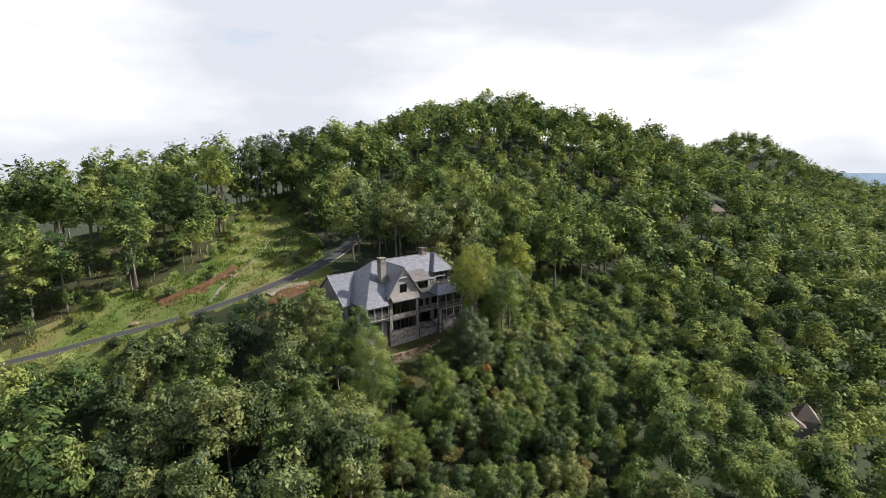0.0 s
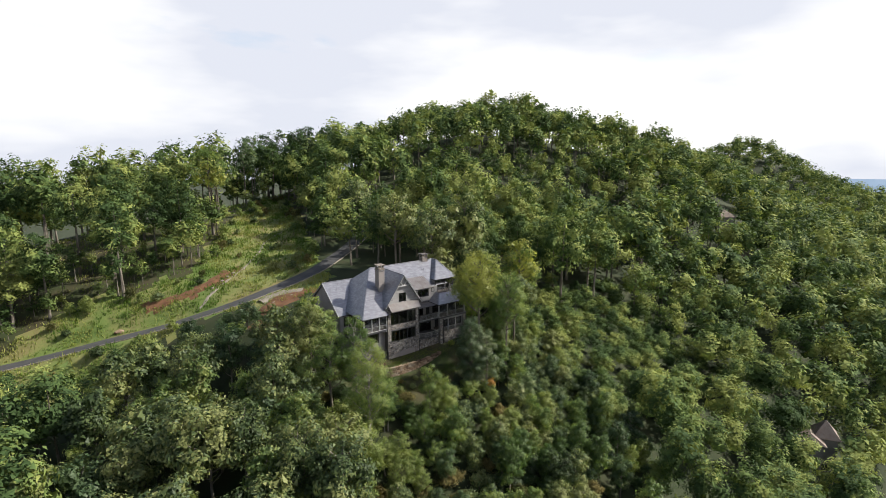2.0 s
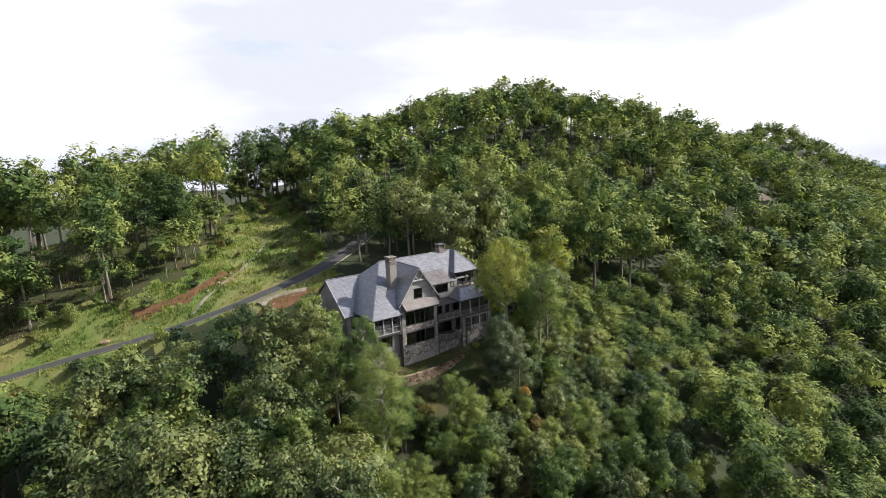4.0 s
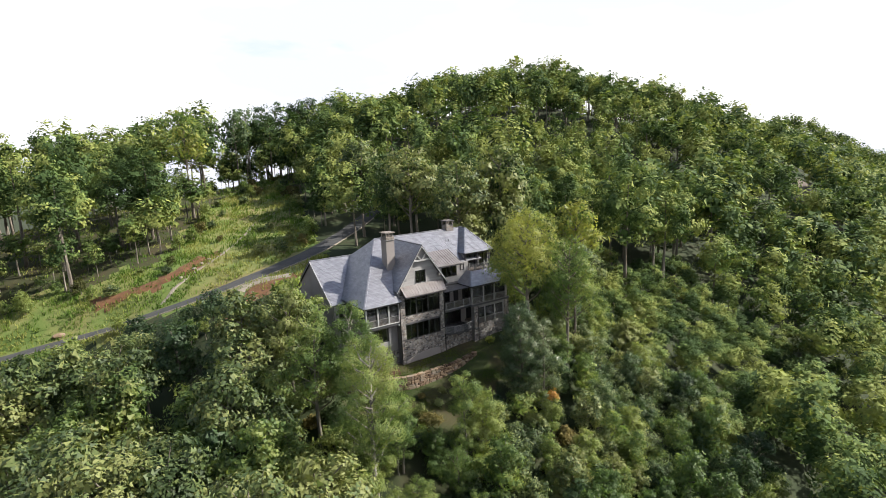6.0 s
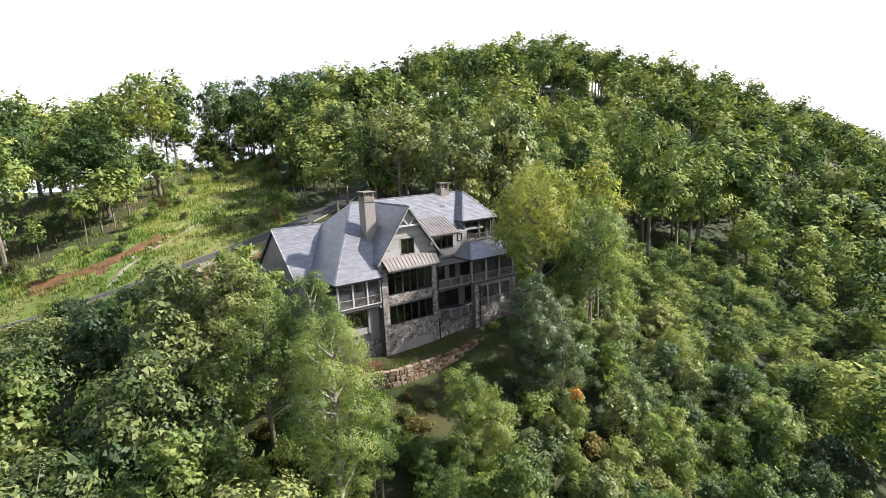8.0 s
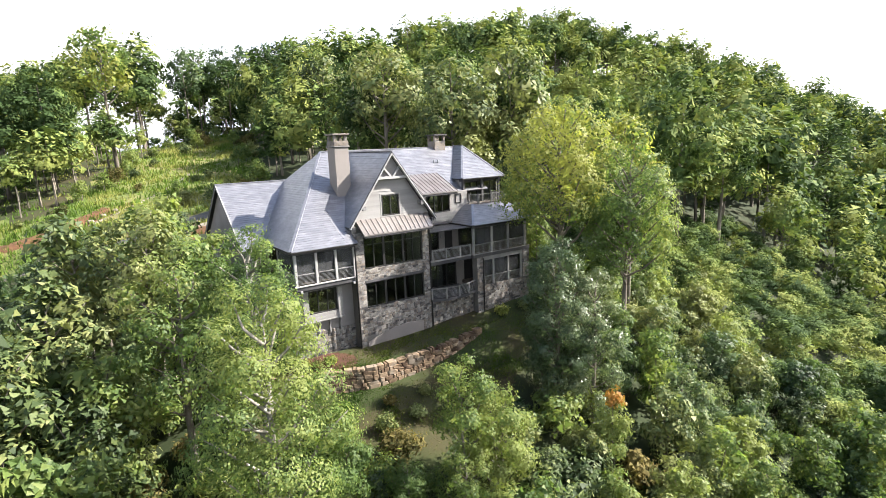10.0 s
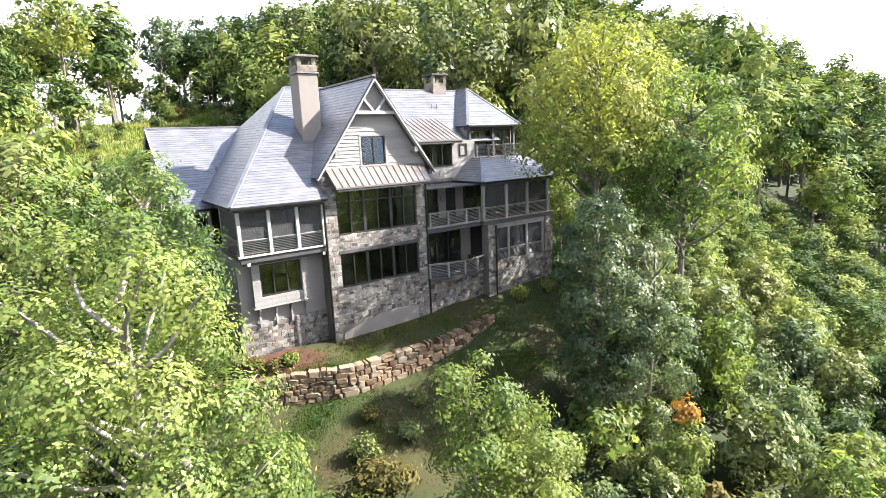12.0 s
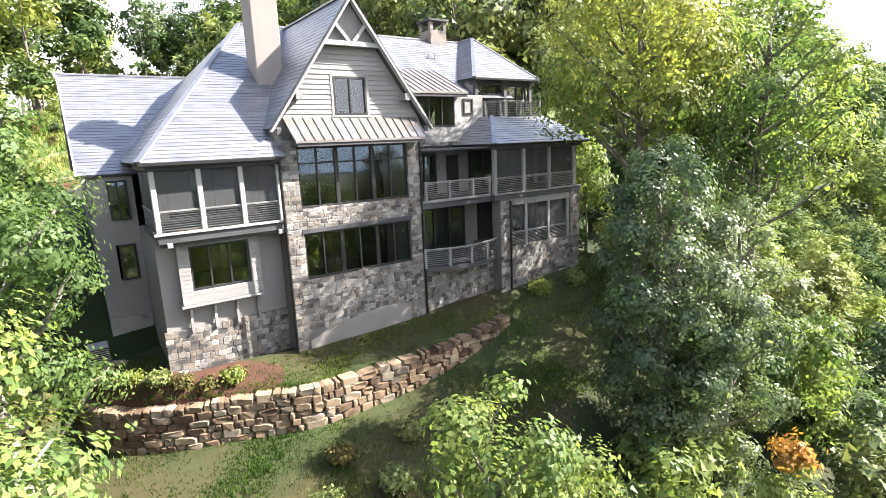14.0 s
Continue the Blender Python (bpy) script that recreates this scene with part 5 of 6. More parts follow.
def far_woods():
    """The woods further off, in one mesh of leaves and one of trunks."""
    full, light, sparse, fine = [], [], [], []
    for i, (h, b, rad, n, k, lf) in enumerate([(25, 7, 5.8, 17, 2700, 0.46), (23, 6, 5.6, 16, 2600, 0.46), (21, 6, 5.2, 15, 2500, 0.45), (26, 9, 5.3, 16, 2600, 0.46)]):
        fine.append(tree_parts(51 + i, h, b, rad, n, k, lf, 0.34, False, 5, corners=3, jitter=0.16))
    for i, (h, b, rad, n, k, lf) in enumerate([(25, 6, 5.9, 13, 1250, 0.68), (22, 5, 5.7, 12, 1200, 0.68), (18, 2.5, 5.3, 12, 1100, 0.66), (26, 8, 5.4, 13, 1200, 0.68)]):
        full.append(tree_parts(61 + i, h, b, rad, n, k, lf, 0.32, False, 4, corners=3, jitter=0.1))
    for i, (h, b, rad, n, k, lf) in enumerate([(24, 7.5, 5.3, 11, 460, 1.0), (22, 6, 5.2, 10, 440, 1.0), (20, 5, 5.0, 10, 430, 1.0), (25, 9.5, 4.9, 11, 440, 1.0)]):
        light.append(tree_parts(71 + i, h, b, rad, n, k, lf, 0.32, False, 4, corners=3, jitter=0.08))
    for i, (h, b, rad, n, k, lf) in enumerate([(24, 6, 5.4, 10, 240, 1.35), (21, 5, 5.2, 9, 230, 1.35), (23, 7, 5.0, 9, 230, 1.35), (20, 4, 5.2, 9, 230, 1.35)]):
        sparse.append(tree_parts(81 + i, h, b, rad, n, k, lf, 0.32, False, 4, corners=3, jitter=0.08))
    fx, fy = scatter(-60, 265, -10, 262, 8.8)
    away = np.hypot(fx - MID_AT[0], fy - MID_AT[1])
    ok = ~open_land(fx, fy) & (away >= MID_R) & ~((fx > 60) & (fy < 96))
    sx, sy = scatter(60, 190, 0, 96, 7.8)
    ok2 = (np.hypot(sx - MID_AT[0], sy - MID_AT[1]) >= MID_R) & ~((sx < 140) & (sy > 63) & (sy < tall_edge(sx)))
    gx, gy = scatter(80, 150, 63, 108, 3.5)           # young growth before the tall wood
    ok4 = (np.hypot(gx - MID_AT[0], gy - MID_AT[1]) >= MID_R - 8) & (gy < tall_edge(gx) + 9)
    px, py = scatter(660, 1040, 170, 500, 16)
    hx, hy = scatter(-170, 200, -170, 60, 15)         # the valley side behind and beside the way
    behind = np.degrees(np.arctan2(hx, hy + 4))
    ok5 = ((behind < -9) | (behind > 84)) & ~((hx > -60) & (hy > -10))
    wx, wy = scatter(-260, 460, -640, -170, 33)
    cx, cy = scatter(116, 264, 152, 192, 4.6)         # scrub in the cutting
    ok6 = inside(CUT_STRIP, cx, cy)
    tx, ty = scatter(190, 265, -10, 96, 8.0)
    ux, uy = scatter(265, 660, -40, 285, 11.6)
    vx, vy = scatter(-12, 92, 138, 222, 4.6)          # saplings under the wood's edge
    vd, _ = line_distance(CLEARING + CLEARING[:1], vx, vy)
    ok3 = ~open_land(vx, vy) & (vd < 16)
    vx, vy = vx[ok3], vy[ok3]
    x, y = np.concatenate([fx[ok], sx[ok2], tx, ux, px, gx[ok4], hx[ok5], wx, vx, cx[ok6]]), np.concatenate([fy[ok], sy[ok2], ty, uy, py, gy[ok4], hy[ok5], wy, vy, cy[ok6]])
    young = np.arange(len(x)) >= len(x) - len(vx) - ok6.sum()
    rear = (np.arange(len(x)) >= len(x) - len(vx) - ok6.sum() - len(wx) - ok5.sum()) & ~young
    k = len(fx[ok]) + ok2.sum() + len(tx) + len(ux) + len(px)
    growth = (np.arange(len(x)) >= k) & (np.arange(len(x)) < k + ok4.sum())      # the young trees
    az = np.degrees(np.arctan2(x, y + 4))
    seen = rear | ((az > -8) & (az < 81) & (np.hypot(x, y) > 26))
    for line in ([(150, 41.5), (134, 35.5)], [(262, 124.5), (244, 115)]):      # glades before the other houses
        gap, _ = line_distance(line, x, y)
        seen &= gap > 3.4
    seen &= ~((x < 68) & (y > 166) & (cover.random(len(x)) < np.where(y > 186, 0.66, 0.32)))      # the copse above the meadow stands open
    x, y, young, growth = x[seen], y[seen], young[seen], growth[seen]
    z = height(x, y)
    leaves, wood_v, wood_f, count = [], [], [], 0
    for a, b, c, small, low in zip(x, y, z, young, growth):
        near = (math.hypot(a - 45, b - 80) < 112 or (-20 < a < 92 and 0 < b < 232)) and not small
        q, wv, wf = (fine if ((60 < a < 136 and 84 < b < 124 and not low) or (-12 < a < 62 and 150 < b < 190)) and not small else full if near else light if 0 < a < 300 and b > -10 else sparse)[int(cover.integers(4))]
        t, s, up = cover.uniform(0, 6.28), cover.uniform(0.85, 1.1), cover.uniform(0.8, 1.04)
        if small:
            s *= cover.uniform(0.18, 0.6)
        elif b < -170:
            s *= 3.0
        elif a > 660:
            s *= 1.35
        elif low:
            s *= cover.uniform(0.3, 0.42)
            up *= 0.82
        elif b < tall_edge(a) and a > 60:
            s *= 0.74 if a < 190 else 0.9
        elif a < 60 and b > 150:
            s *= 1.22 if b > 190 else 1.06
        elif a < 47 and b < 129:
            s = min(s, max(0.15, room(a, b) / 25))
        elif a < 118 and b > 178:
            s *= 0.98
        elif 62 < a < 205:
            s *= 0.94 if a < 110 else 1.16 if b < 130 else 0.62 if b < 165 else 0.9
        m = np.array([[math.cos(t), -math.sin(t), 0], [math.sin(t), math.cos(t), 0], [0, 0, up]]) * s
        leaves.append(q @ m.T + (a, b, c - 0.3))
        if a < 265 and b > 88:
            wood_v.append(wv @ m.T + (a, b, c - 0.3))
            wood_f += [tuple(i + count for i in g) for g in wf]
            count += len(wv)
    rest = np.random.default_rng(6)                  # the slope under and beside the start of the way
    bx, by = np.meshgrid(np.arange(-150, 60, 12.0), np.arange(-10, 130, 12.0))
    bx, by = bx.ravel() + rest.uniform(-4, 4, bx.size), by.ravel() + rest.uniform(-4, 4, by.size)
    side = (np.degrees(np.arctan2(bx, by + 4)) < -9) | (np.hypot(bx, by) < 26)
    for a, b, c in zip(bx[side], by[side], height(bx[side], by[side])):
        q, t, s = sparse[int(rest.integers(4))][0], rest.uniform(0, 6.28), rest.uniform(0.8, 1.05)
        m = np.array([[math.cos(t), -math.sin(t), 0], [math.sin(t), math.cos(t), 0], [0, 0, 0.9]]) * s
        leaves.append(q @ m.T + (a, b, c - 0.3))
    woods = thing("woods", 100, 180, ground(100, 180), "dense green broadleaf forest over the mountainside", "forest", kind="stuff")
    quads = np.concatenate(leaves)
    child(new("crowns", leaf_mesh("crowns", quads, M_LEAF_FAR, 3)), woods)
    child(new("trunks", mesh_data("trunks", np.concatenate(wood_v), wood_f, M_BARK)), woods)
    return len(x), len(quads) // 3


far_count = far_woods()
print("TREES", near_count, mid_count, far_count)

# ---- trees that stand out ----
def lone(name, x, y, top, base, radius, lobes, leaves, leaf, mat, label, trunk=0.25, turn=0.0, bark=None, down=1.6, airy=0.0):
    """A tree of its own, whose crown ends at the height top."""
    z = ground(x, y)
    ob = make_tree(name, int(x * 7 + y * 3), top - z, base, radius, lobes, leaves, leaf, mat, label, "", trunk, bark=bark, down=down, airy=airy)
    ob.matrix_basis = Matrix.Translation((x, y, z - 0.1)) @ Matrix.Rotation(turn, 4, "Z")
    return ob


M_PALE_BARK = material("pale_bark", [(0.099, 0.089, 0.075), (0.189, 0.174, 0.149), (0.249, 0.234, 0.209)], 1.5, 0.95, bump=0.6, fine=14, stretch=(1, 1, 0.3))
lone("tree", 43.2, 74.3, 8.6, 3.0, 4.2, 30, 36000, 0.135, M_LEAF_BRIGHT, "sunlit light green tree with pale crooked limbs", 0.32, bark=M_PALE_BARK, airy=0.14)
lone("tree", 44.9, 82.2, 10.2, 4.0, 3.2, 22, 20000, 0.13, M_LEAF_BRIGHT, "sunlit leafy tree beside the house terrace", 0.3, bark=M_PALE_BARK, airy=0.16)
lone("tree", 74.2, 83.0, 18.2, 7.5, 5.8, 32, 20000, 0.2, M_LEAF_YELLOW, "tall tree with yellowing crown beside the house", 0.34)
lone("tree", 77.6, 78.0, 14.2, 7.5, 4.5, 26, 13000, 0.19, M_LEAF_BRIGHT, "tall yellow-green tree leaning beside the yellowing tree", 0.3)
lone("tree", 83.5, 82.0, 12.0, 8.0, 4.4, 18, 8000, 0.24, M_LEAF, "green tree beside the yellowing tree", 0.28)
lone("tree", 66.9, 76.6, 7.0, 0.2, 3.1, 42, 30000, 0.14, M_LEAF_IVY, "dark tree clad in creeper to the ground", 0.24, down=2.0)
lone("tree", 69.4, 75.0, 4.6, 0.3, 2.4, 24, 13000, 0.14, M_LEAF_IVY, "creeper-clad green tree on the bank", 0.2, down=2.0)
lone("tree", 40.8, 83.8, 9.4, 3.0, 3.7, 20, 9000, 0.19, M_LEAF_BRIGHT, "full green tree below the lane", 0.26)
lone("tree", 40.2, 91.0, 11.0, 3.0, 4.0, 20, 6500, 0.24, M_LEAF, "full green tree below the parking place", 0.28)
lone("tree", 36.0, 114.4, 6.9, 0.8, 2.7, 15, 2600, 0.26, M_LEAF_DARK, "dark green tree below the clay bank", 0.16)
lone("tree", 32.2, 116.0, 4.6, 0.6, 2.3, 13, 2200, 0.26, M_LEAF_DARK, "dark green young tree below the lane", 0.13)
lone("tree", 25.8, 120.4, 3.4, 0.6, 2.3, 13, 2200, 0.26, M_LEAF_DARK, "dark green young tree beside the lane", 0.13)
lone("tree", 54.8, 73.5, 1.6, 4.5, 2.2, 12, 6500, 0.16, M_LEAF_BRIGHT, "loose-leaved sumac tree below the terrace", 0.14, airy=0.3)
lone("tree", 57.6, 73.1, -1.4, 0.8, 2.7, 15, 10000, 0.14, M_LEAF_BRIGHT, "bright green bushy tree below the terrace", 0.14)
lone("tree", 47.4, 75.4, -0.6, 2.5, 1.8, 11, 4600, 0.16, M_LEAF_BRIGHT, "slender bright green tree near the terrace", 0.12)
lone("tree", 67.6, 71.6, -5.0, 0.5, 1.5, 9, 2600, 0.18, M_LEAF_BRIGHT, "small green maple under an orange top", 0.08)
lone("tree", 67.7, 71.7, -4.0, 5.2, 0.7, 6, 600, 0.16, M_LEAF_RED, "small maple turning orange at the top", 0.06)
lone("tree", 94.0, 91.0, 17.5, 7.0, 4.8, 17, 3600, 0.45, M_LEAF_YELLOW, "tall yellow-green forest tree", 0.34)
lone("tree", 97.5, 111.0, 23.4, 8.0, 5.2, 18, 3400, 0.5, M_LEAF_BRIGHT, "tall light green forest tree", 0.36)
lone("tree", 74.0, 136.4, 30.6, 9.0, 5.2, 20, 4200, 0.42, M_LEAF, "tall green tree with a bare trunk beside the lane", 0.34)
lone("tree", 45.2, 178.0, 40.6, 12.0, 5.6, 17, 2200, 0.6, M_LEAF_YELLOW, "tall pale yellow-green tree above the meadow", 0.4)
for x, y, top in ((66.5, 213.0, 43.5), (72.0, 219.0, 45.0), (78.5, 222.0, 46.5), (84.5, 225.0, 47.5), (91.0, 220.0, 47.5), (97.5, 224.0, 49.0), (104.0, 219.0, 49.5)):
    lone("tree", x, y, top, 9.0, 4.3, 15, 1500, 0.62, M_LEAF_DARK, "tall dark forest tree on the crest with a bare trunk", 0.3)
for x, y, top in ((-12.0, 204.0, 38.0), (-3.0, 210.0, 37.5), (5.5, 206.0, 36.5), (14.0, 213.0, 36.5), (24.0, 209.0, 36.5)):
    lone("tree", x, y, top, 8.5, 4.6, 15, 1500, 0.62, M_LEAF_FAR, "tall slender tree of the copse above the meadow", 0.3)
for x, y, top, r, m, lab in ((52.8, 78.3, -4.9, 1.5, M_LEAF_RUST, "rusty brown shrub on the bank"), (48.5, 81.2, -3.7, 1.4, M_LEAF, "green shrub below the terrace wall"),
                             (53.1, 80.6, -4.9, 0.7, M_LEAF, "small green shrub on the rough bank"), (50.6, 77.0, -5.4, 1.5, M_LEAF_YELLOW, "yellowish shrub on the bank"),
                             (60.2, 76.4, -5.2, 1.4, M_LEAF, "green shrub on the lower bank"), (62.5, 77.2, -5.4, 1.3, M_LEAF_DARK, "dark green shrub on the lower bank"),
                             (54.6, 82.6, -4.6, 0.4, M_LEAF_RUST, "low brown shrub on the rough lawn"), (57.6, 82.2, -4.5, 0.45, M_LEAF, "low green shrub on the rough lawn"), (60.6, 81.6, -4.4, 0.4, M_LEAF_DARK, "low dark green shrub on the rough lawn"), (55.8, 80.4, -4.9, 0.5, M_LEAF_PALE, "pale green weed clump on the rough lawn"), (49.2, 88.3, -1.9, 0.4, M_LEAF, "green foundation shrub by the stone base"), (48.2, 89.3, -2.0, 0.34, M_LEAF_YELLOW, "yellow-green shrub in the mulch bed"),
                             (50.0, 87.9, -2.2, 0.3, M_LEAF_RUST, "reddish shrub in the mulch bed"), (51.9, 87.3, -2.2, 0.4, M_LEAF_YELLOW, "yellow-green shrub above the stone wall"),
                             (50.9, 87.5, -2.5, 0.26, M_LEAF_RUST, "reddish low shrub in the mulch bed"), (69.4, 86.2, -1.2, 0.6, M_LEAF_YELLOW, "yellow-green shrub by the porch base"), (72.2, 86.0, -1.0, 0.6, M_LEAF, "green shrub by the porch base")):
    lone("shrub", x, y, top, 0.1, r, 8, int(700 * r + 350), 0.11 + 0.06 * r, m, lab, 0.05)

for x, y, top in ((80.2, 75.6, -7.6), (82.6, 75.2, -7.4), (81.4, 77.6, -6.8), (84.6, 76.4, -6.6), (83.0, 72.8, -8.6)):
    lone("shrub", x, y, top, 0.1, 1.7, 10, 1500, 0.2, M_LEAF_PALE, "pale green bushy sapling on the slope", 0.06)

# ---- dry-stone retaining wall below the terrace ----
rubble = thing("retaining_wall", 55, 85.5, -4.6, "curved dry-stone retaining wall of rusty brown blocks", "wall")
rw = random.Random(9)
line = smooth_line(WALL_LINE, 0.3)
run = np.r_[0, np.cumsum(np.hypot(*np.diff(np.array(line), axis=0).T))]
lx, ly = np.array(line).T
core_v, core_f = [], []
for i, (a, b) in enumerate(line):
    zt, zb = float(wall_top(a)) - 0.12, float(wall_foot(a)) - 0.5
    core_v += [(a, b + 0.02, zb), (a, b + 0.02, zt), (a + 0.05, b + 0.5, zt), (a + 0.05, b + 0.5, zb)]
    if i:
        k = (i - 1) * 4
        core_f += [(k, k + 4, k + 5, k + 1), (k + 1, k + 5, k + 6, k + 2), (k + 2, k + 6, k + 7, k + 3)]
core = piece("wall_core", core_v, core_f, M_MULCH, rubble)
for row in range(9):
    s = rw.uniform(-0.2, 0.0)
    while s < run[-1]:
        w = rw.choice((0.24, 0.34, 0.42, 0.5, 0.62, 0.78, 0.95)) * rw.uniform(0.9, 1.1)
        m = min(max(s + w / 2, 0), run[-1])
        a, b = float(np.interp(m, run, lx)), float(np.interp(m, run, ly))
        top, foot = float(wall_top(a)) + 0.05, float(wall_foot(a)) - 0.15
        rows = max(2, round((top - foot) / 0.33))
        if row < rows:
            h = (top - foot) / rows
            a2, b2 = float(np.interp(m + 0.2, run, lx)), float(np.interp(m + 0.2, run, ly))
            a1, b1 = float(np.interp(m - 0.2, run, lx)), float(np.interp(m - 0.2, run, ly))
            turn = math.atan2(b2 - b1, a2 - a1)
            hh = h * rw.uniform(0.85, 1.35)
            ob = new("stone", rw.choice(UNIT_RUBBLE))
            mtx = Matrix.Translation((a, b - 0.02 + 0.03 * row + rw.uniform(-0.02, 0.02), foot + h * (row + 0.5))) @ Matrix.Rotation(turn, 4, "Z") @ Matrix.Rotation(rw.uniform(-0.11, 0.11), 4, "Y") @ Matrix.Diagonal((w * 0.99, rw.uniform(0.5, 0.57), hh, 1))
            ob.parent, ob.matrix_parent_inverse = rubble, rubble.matrix_world.inverted()
            ob.matrix_basis = mtx
        s += w

# ---- meadow: tall grass, bushes, track, clay bank, rock ----
def tufts(name, poly, count, size, mat, label, blades=5, avoid=3.2, seed=3, clump=0.0):
    """Grass as many small blades over a piece of land."""
    r = np.random.default_rng(seed)
    xs, ys = np.array(poly).T
    x, y = r.uniform(xs.min(), xs.max(), count * 3), r.uniform(ys.min(), ys.max(), count * 3)
    d, _ = line_distance(ROAD, x, y)
    thick = np.sin(x * 0.55 + 1.3 * np.sin(y * 0.4)) * np.sin(y * 0.5 + 0.7) > -clump
    ok = inside(poly, x, y) & (d > avoid) & (thick | (r.random(len(x)) < 0.3)) & ~((x > 49.5) & (x < 74.8) & (y > 87.9) & (y < 107))
    x, y = x[ok][:count], y[ok][:count]
    z = height(x, y)
    n = len(x)
    out = []
    for i in range(blades):
        a = r.uniform(0, 6.28, n)
        w = np.stack([np.cos(a), np.sin(a), 0 * a], 1)
        s = (size * r.uniform(0.5, 1.3, n))[:, None]
        base = np.stack([x, y, z - 0.05], 1) + r.normal(size=(n, 3)) * [size * 0.4, size * 0.4, 0]
        tip = base + r.normal(size=(n, 3)) * s * 0.3 + np.array([0, 0, 1]) * s
        out.append(np.stack([base - w * s * 0.16, base + w * s * 0.16, tip], 1))
    ob = new(name, leaf_mesh(name, np.concatenate(out).reshape(-1, 3), mat, 3))
    return tagged(ob, label, "grass", kind="stuff")


tufts("meadow_grass", CLEARING, 12000, 0.6, M_GRASS, "tall sunlit meadow grass and weeds", 4, seed=4)
tufts("copse_grass", COPSE_FLOOR, 7000, 0.55, M_GRASS, "patchy grass and weeds under the open copse", 3, seed=8, clump=-0.2)
tufts("lawn_grass", LAWN, 30000, 0.13, M_LAWN_GRASS, "rough short lawn grass below the house", 3, seed=5, clump=0.05)


def strip(name, line, half, mat, label, category, lift=0.08):
    """A narrow band laid on the ground."""
    pts = smooth_line(line, 1.0)
    verts, faces = [], []
    for i, (a, b) in enumerate(pts):
        a0, b0 = pts[max(i - 1, 0)]
        a1, b1 = pts[min(i + 1, len(pts) - 1)]
        n = math.hypot(a1 - a0, b1 - b0)
        sx, sy = (b1 - b0) / n, -(a1 - a0) / n
        for o, dz in ((-1, -0.06), (-0.5, lift), (0.5, lift), (1, -0.06)):
            w = half * (1 + 0.25 * math.sin(i * 1.7 + o))
            x, y = a + sx * o * w, b + sy * o * w
            verts.append((x, y, ground(x, y) + dz))
        if i:
            for k in range(3):
                q = (i - 1) * 4 + k
                faces.append((q, q + 1, q + 5, q + 4))
    return tagged(new(name, mesh_data(name, verts, faces, mat, True)), label, category, kind="structure")


strip("track", [(29.5, 134.5), (37, 140.8), (45, 147), (52, 155.5), (57, 163), (64, 168)], 0.5, M_GRAVEL, "pale gravel track up the meadow", "track")
strip("clay_bank", [(21, 145.5), (26, 144.2), (31, 143.6), (36, 145), (41, 148.2)], 1.7, M_DIRT, "raw red clay bank beside the track", "bank", 0.35)
strip("clay_bank", [(40.5, 117.5), (45, 120.5), (50.5, 118)], 1.8, M_DIRT, "raw clay bank below the parking place", "bank", 0.4)
strip("parking_pad", [(41.5, 122.6), (46, 123.4), (51, 120.2)], 1.6, M_GRAVEL, "tan gravel parking pad behind the house", "drive", 0.35)
bush = make_tree("bush", 501, 2.2, 0.1, 1.2, 8, 900, 0.2, M_LEAF, "green bush in the tall meadow grass", "meadow bushes", 0.05)
bush_b = make_tree("bush", 502, 3.6, 0.2, 1.3, 8, 1000, 0.2, M_LEAF_BRIGHT, "light green sapling in the meadow grass", "meadow bushes", 0.06)
bush_c = make_tree("bush", 503, 3.0, 0.1, 1.4, 8, 900, 0.2, M_LEAF_RUST, "reddish bush in the meadow grass", "meadow bushes", 0.05)
mr = np.random.default_rng(12)
bx, by = mr.uniform(-8, 84, 420), mr.uniform(126, 210, 420)
d, _ = line_distance(ROAD, bx, by)
d2, _ = line_distance([(29.5, 134.5), (45, 147), (57, 163), (64, 168)], bx, by)
ok = inside(CLEARING, bx, by) & (d > 4.5) & (d2 > 3)
edge_d, _ = line_distance(CLEARING + CLEARING[:1], bx, by)
ok &= (edge_d < 5) | (mr.random(420) < 0.22)
for x, y in zip(bx[ok][:85], by[ok][:85]):
    put(GARDEN.choice((bush, bush, bush_b, bush_b, bush_c)), x, y, GARDEN.uniform(0.6, 1.35))
for o in (bush, bush_b, bush_c):
    unplace(o)


# brush on the bank below the house
brush = [make_tree("brush", 520 + i, h, 0.1, rad, 9, int(k * 1.1), 0.18, m, lab, "brush on the bank", 0.05, corners=3) for i, (h, rad, k, m, lab) in enumerate([
    (2.4, 1.5, 900, M_LEAF, "green brush on the bank below the house"), (1.8, 1.3, 800, M_LEAF_PALE, "pale green brush on the bank"),
    (2.0, 1.3, 800, M_LEAF_RUST, "brownish brush on the bank"), (3.2, 1.6, 1100, M_LEAF_BRIGHT, "bright green brush on the bank")])]
qx, qy = scatter(35, 71, 58, 90, 3.0)
yard = inside(HOUSE_PLOT, qx, qy) | inside(LAWN, qx, qy) | ((qx > 47) & (qy > 77)) | (qy > 90)
for x, y in zip(qx[~yard], qy[~yard]):
    put(GARDEN.choice((brush[0], brush[0], brush[1], brush[2], brush[3])), x, y, GARDEN.uniform(0.8, 1.5))
ux, uy = scatter(62, 96, 42, 70, 3.6)
for x, y in zip(ux, uy):
    if y < 79.5 - (0.25 * (70 - x) if x < 70 else 0) and GARDEN.random() < (0.75 if x < 76 else 0.95):
        put(GARDEN.choice((brush[0], brush[1], brush[1], brush[3])), x, y, GARDEN.uniform(0.8, 1.5))
for o in brush:
    unplace(o)


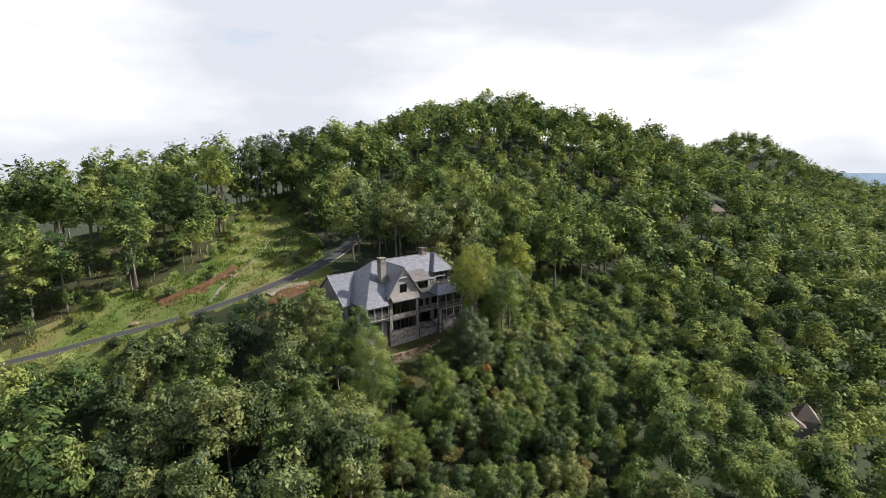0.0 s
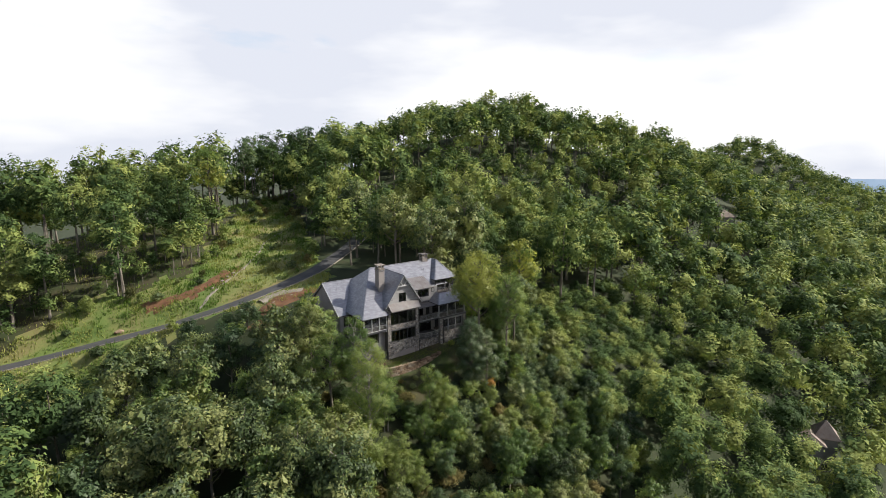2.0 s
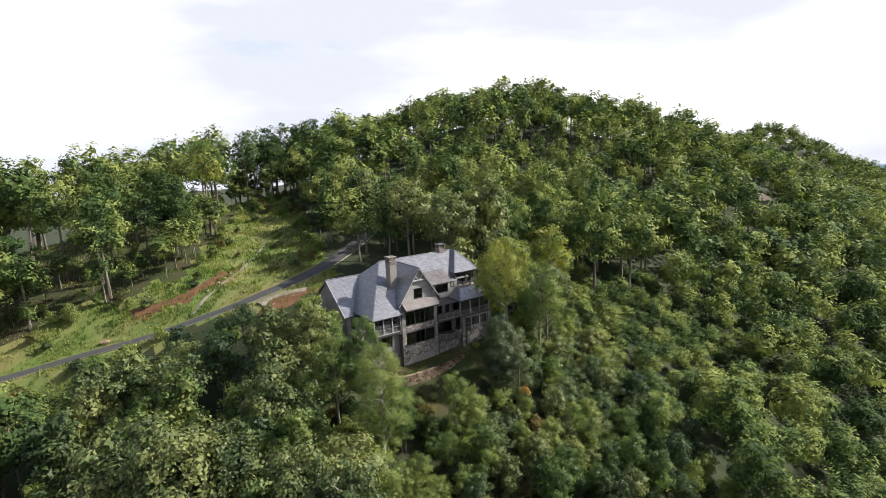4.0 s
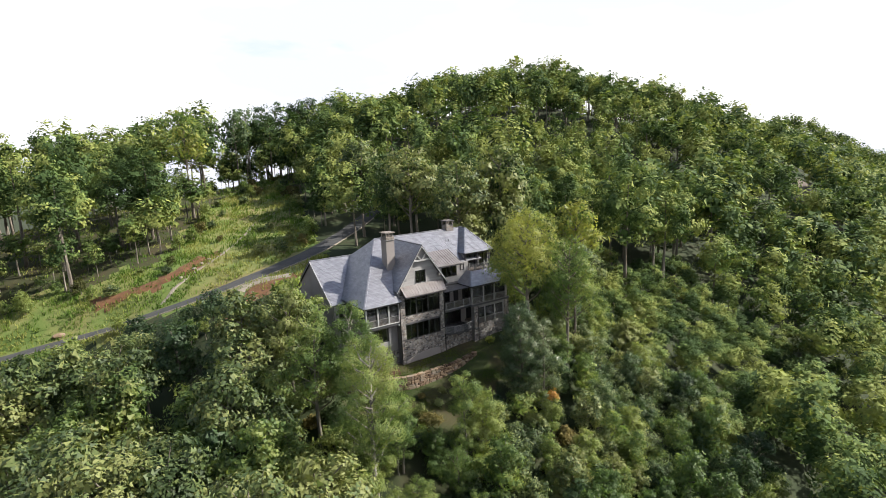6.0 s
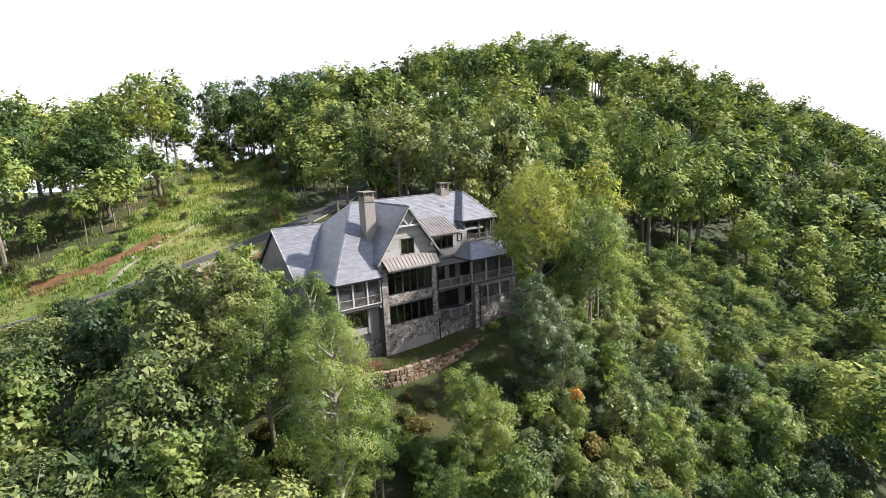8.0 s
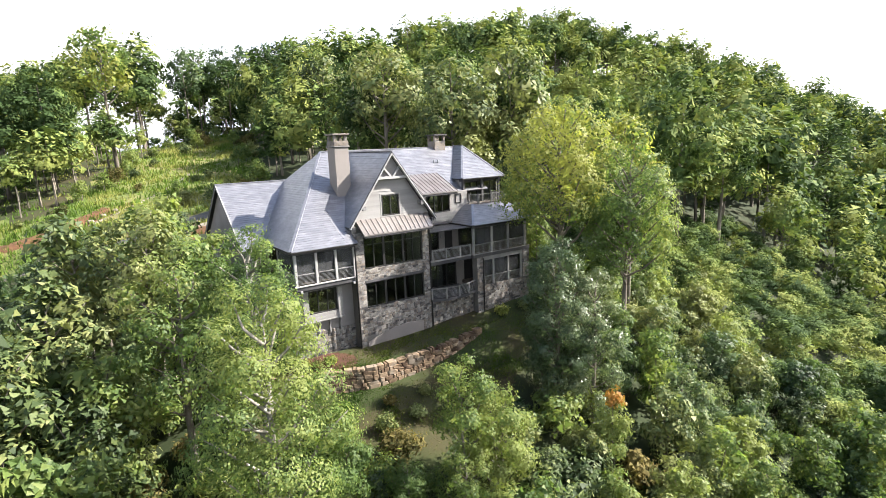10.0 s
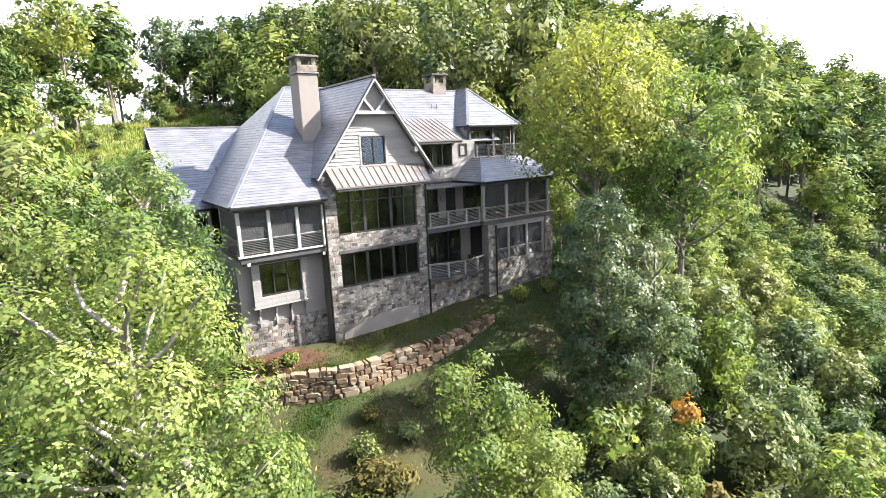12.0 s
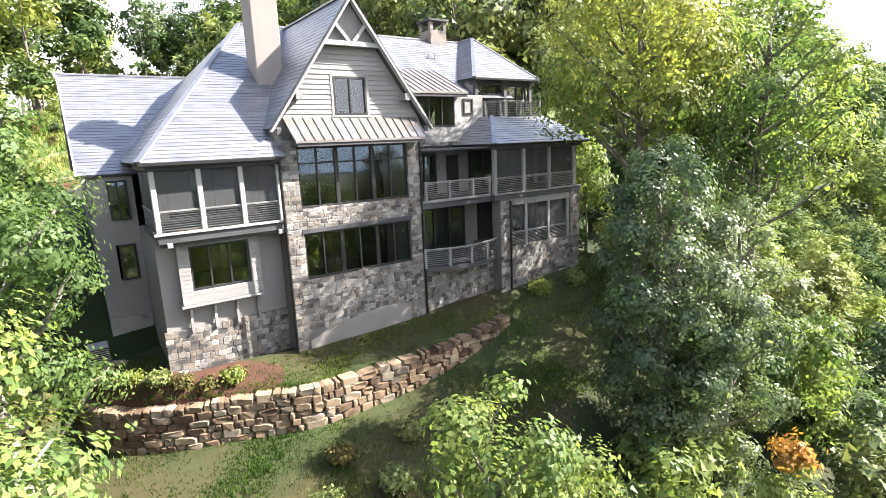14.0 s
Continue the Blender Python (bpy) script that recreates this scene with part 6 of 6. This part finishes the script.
def boulder(x, y, sx, sy, sz, mat, label):
    bm = bmesh.new()
    bmesh.ops.create_icosphere(bm, subdivisions=2, radius=0.5)
    for v in bm.verts:
        v.co *= 1 + 0.25 * noise.noise(v.co * 2.3 + Vector((x, y, 0)))
        v.co.x *= sx
        v.co.y *= sy
        v.co.z *= sz
    me = bpy.data.meshes.new("boulder")
    bm.to_mesh(me)
    bm.free()
    me.materials.append(mat)
    ob = new("boulder", me)
    ob.location = (x, y, ground(x, y) + sz * 0.3)
    return tagged(ob, label, "boulder")


boulder(14.6, 142.6, 2.2, 1.3, 1.1, M_RUBBLE, "brown boulder on the lane's verge")
for x, y in ((38.5, 143.2), (40.2, 144.6), (42.0, 145.8), (35.5, 141.2), (43.6, 119.4), (47.8, 119.2)):
    boulder(x, y, 0.9, 0.7, 0.6, M_GRAVEL, "pale stone beside the gravel track")

# ---- air conditioner and stepping stones beside the house ----
ac = thing("air_conditioner", 47.3, 92.6, ground(47.3, 92.6), "grey metal air conditioning unit beside the house", "air conditioner")
az0 = ground(47.3, 92.6)
box("pad", 46.8, 47.8, 92.1, 93.1, az0 - 0.2, az0 + 0.1, M_GRAVEL, ac)
box("cabinet", 46.88, 47.72, 92.18, 93.02, az0 + 0.1, az0 + 0.95, M_AC, ac, bevel=0.04)
bm = bmesh.new()
for i in range(7):
    add_box(bm, 46.93, 47.67, 92.165, 92.18, az0 + 0.2 + i * 0.1, az0 + 0.25 + i * 0.1, 0)
part("grille", bm, M_BLACK, ac)
for x, y in ((47.4, 91.2), (48.0, 91.7), (47.1, 90.4)):
    boulder(x, y, 0.8, 0.6, 0.35, M_RUBBLE, "tan stepping stone beside the house")


# ---- roofs of other houses among the trees ----
def cabin(x, y, base, w, d, wall_h, roof_h, label, turn=0.0, tower=False):
    ob = thing("cabin", x, y, base, label, "house")
    hw, hd = w / 2, d / 2

    def at(p, q, r):
        c, s = math.cos(turn), math.sin(turn)
        return (x + p * c - q * s, y + p * s + q * c, base + r)
    vs = [at(p, q, r) for r in (-3, wall_h) for p, q in ((-hw, -hd), (hw, -hd), (hw, hd), (-hw, hd))]
    piece("wall", vs, [(0, 1, 5, 4), (1, 2, 6, 5), (2, 3, 7, 6), (3, 0, 4, 7)], M_STUCCO, ob)
    e = 0.6
    vs = [at(-hw - e, -hd - e, wall_h - 0.2), at(hw + e, -hd - e, wall_h - 0.2), at(hw + e, hd + e, wall_h - 0.2), at(-hw - e, hd + e, wall_h - 0.2)]
    k = 0.0 if tower else hw * 0.5
    vs += [at(-k, 0, wall_h + roof_h), at(k, 0, wall_h + roof_h)] if k else [at(0, 0, wall_h + roof_h)]
    fs = [(0, 1, 5, 4), (1, 2, 5), (2, 3, 4, 5), (3, 0, 4)] if k else [(0, 1, 4), (1, 2, 4), (2, 3, 4), (3, 0, 4)]
    piece("roof", vs, fs + [(3, 2, 1, 0)], M_ROOF2, ob, "pale brown shingle roof")
    vs = [at(hw * 0.5 + p, q, r) for r in (0, wall_h + roof_h * 0.8) for p, q in ((-0.5, -0.4), (0.5, -0.4), (0.5, 0.4), (-0.5, 0.4))]
    if not tower:
        piece("chimney", vs, [(0, 1, 5, 4), (1, 2, 6, 5), (2, 3, 7, 6), (3, 0, 4, 7), (4, 5, 6, 7)], M_STONE, ob)
    return ob


cabin(150, 41.5, -34.0, 4.6, 4.6, 4.0, 3.6, "small tower house with a pointed tan roof", 0.5, True)
cabin(146.5, 43.5, -34.5, 5.0, 5.0, 3.6, 1.8, "low wing with a pale brown roof", 0.5)
cabin(262, 124.5, 2.0, 13, 8, 5.5, 3.2, "brown-roofed house half hidden on the wooded slope", 0.9)
cabin(243, 105, -8.0, 11, 8, 5.5, 3.0, "brown-roofed house half hidden on the wooded slope", 0.7)


# ---- far ridges and valley fog beyond the shoulder of the hill, their haze painted as glow ----
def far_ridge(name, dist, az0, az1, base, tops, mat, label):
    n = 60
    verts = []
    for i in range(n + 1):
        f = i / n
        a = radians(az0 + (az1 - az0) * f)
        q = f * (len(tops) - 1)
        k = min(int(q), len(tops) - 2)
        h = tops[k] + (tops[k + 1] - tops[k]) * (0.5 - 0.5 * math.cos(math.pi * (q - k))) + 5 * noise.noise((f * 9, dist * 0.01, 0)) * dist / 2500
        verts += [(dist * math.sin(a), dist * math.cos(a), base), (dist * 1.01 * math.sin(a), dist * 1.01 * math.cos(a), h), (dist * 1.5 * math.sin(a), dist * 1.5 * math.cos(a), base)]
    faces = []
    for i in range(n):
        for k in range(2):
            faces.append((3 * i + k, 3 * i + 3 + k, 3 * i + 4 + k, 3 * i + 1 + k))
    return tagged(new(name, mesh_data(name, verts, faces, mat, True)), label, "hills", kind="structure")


far_ridge("backdrop_ridge", 3300, 58, 110, -400, [-105, -92, -100, -92, -110, -80, -70], M_HAZE_HILL, "blue distant mountain ridge")
far_ridge("backdrop_ridge", 3300, 110, 330, -400, [-70, 20, 90, 40, 130, 60, 150, 70, 20], M_HAZE_HILL, "blue distant mountain ridge")
far_ridge("backdrop_ridge", 2300, 70, 110, -400, [-165, -125, -88, -100, -70, -80, -60], M_HAZE_HILL, "blue wooded ridge across the valley")
far_ridge("backdrop_fog", 1900, 58, 110, -400, [-115, -104, -98, -94, -100, -96, -105], M_FOG_GLOW, "white fog bank in the valley")

for kind in near_kinds + mid_kinds + saplings:
    unplace(kind)
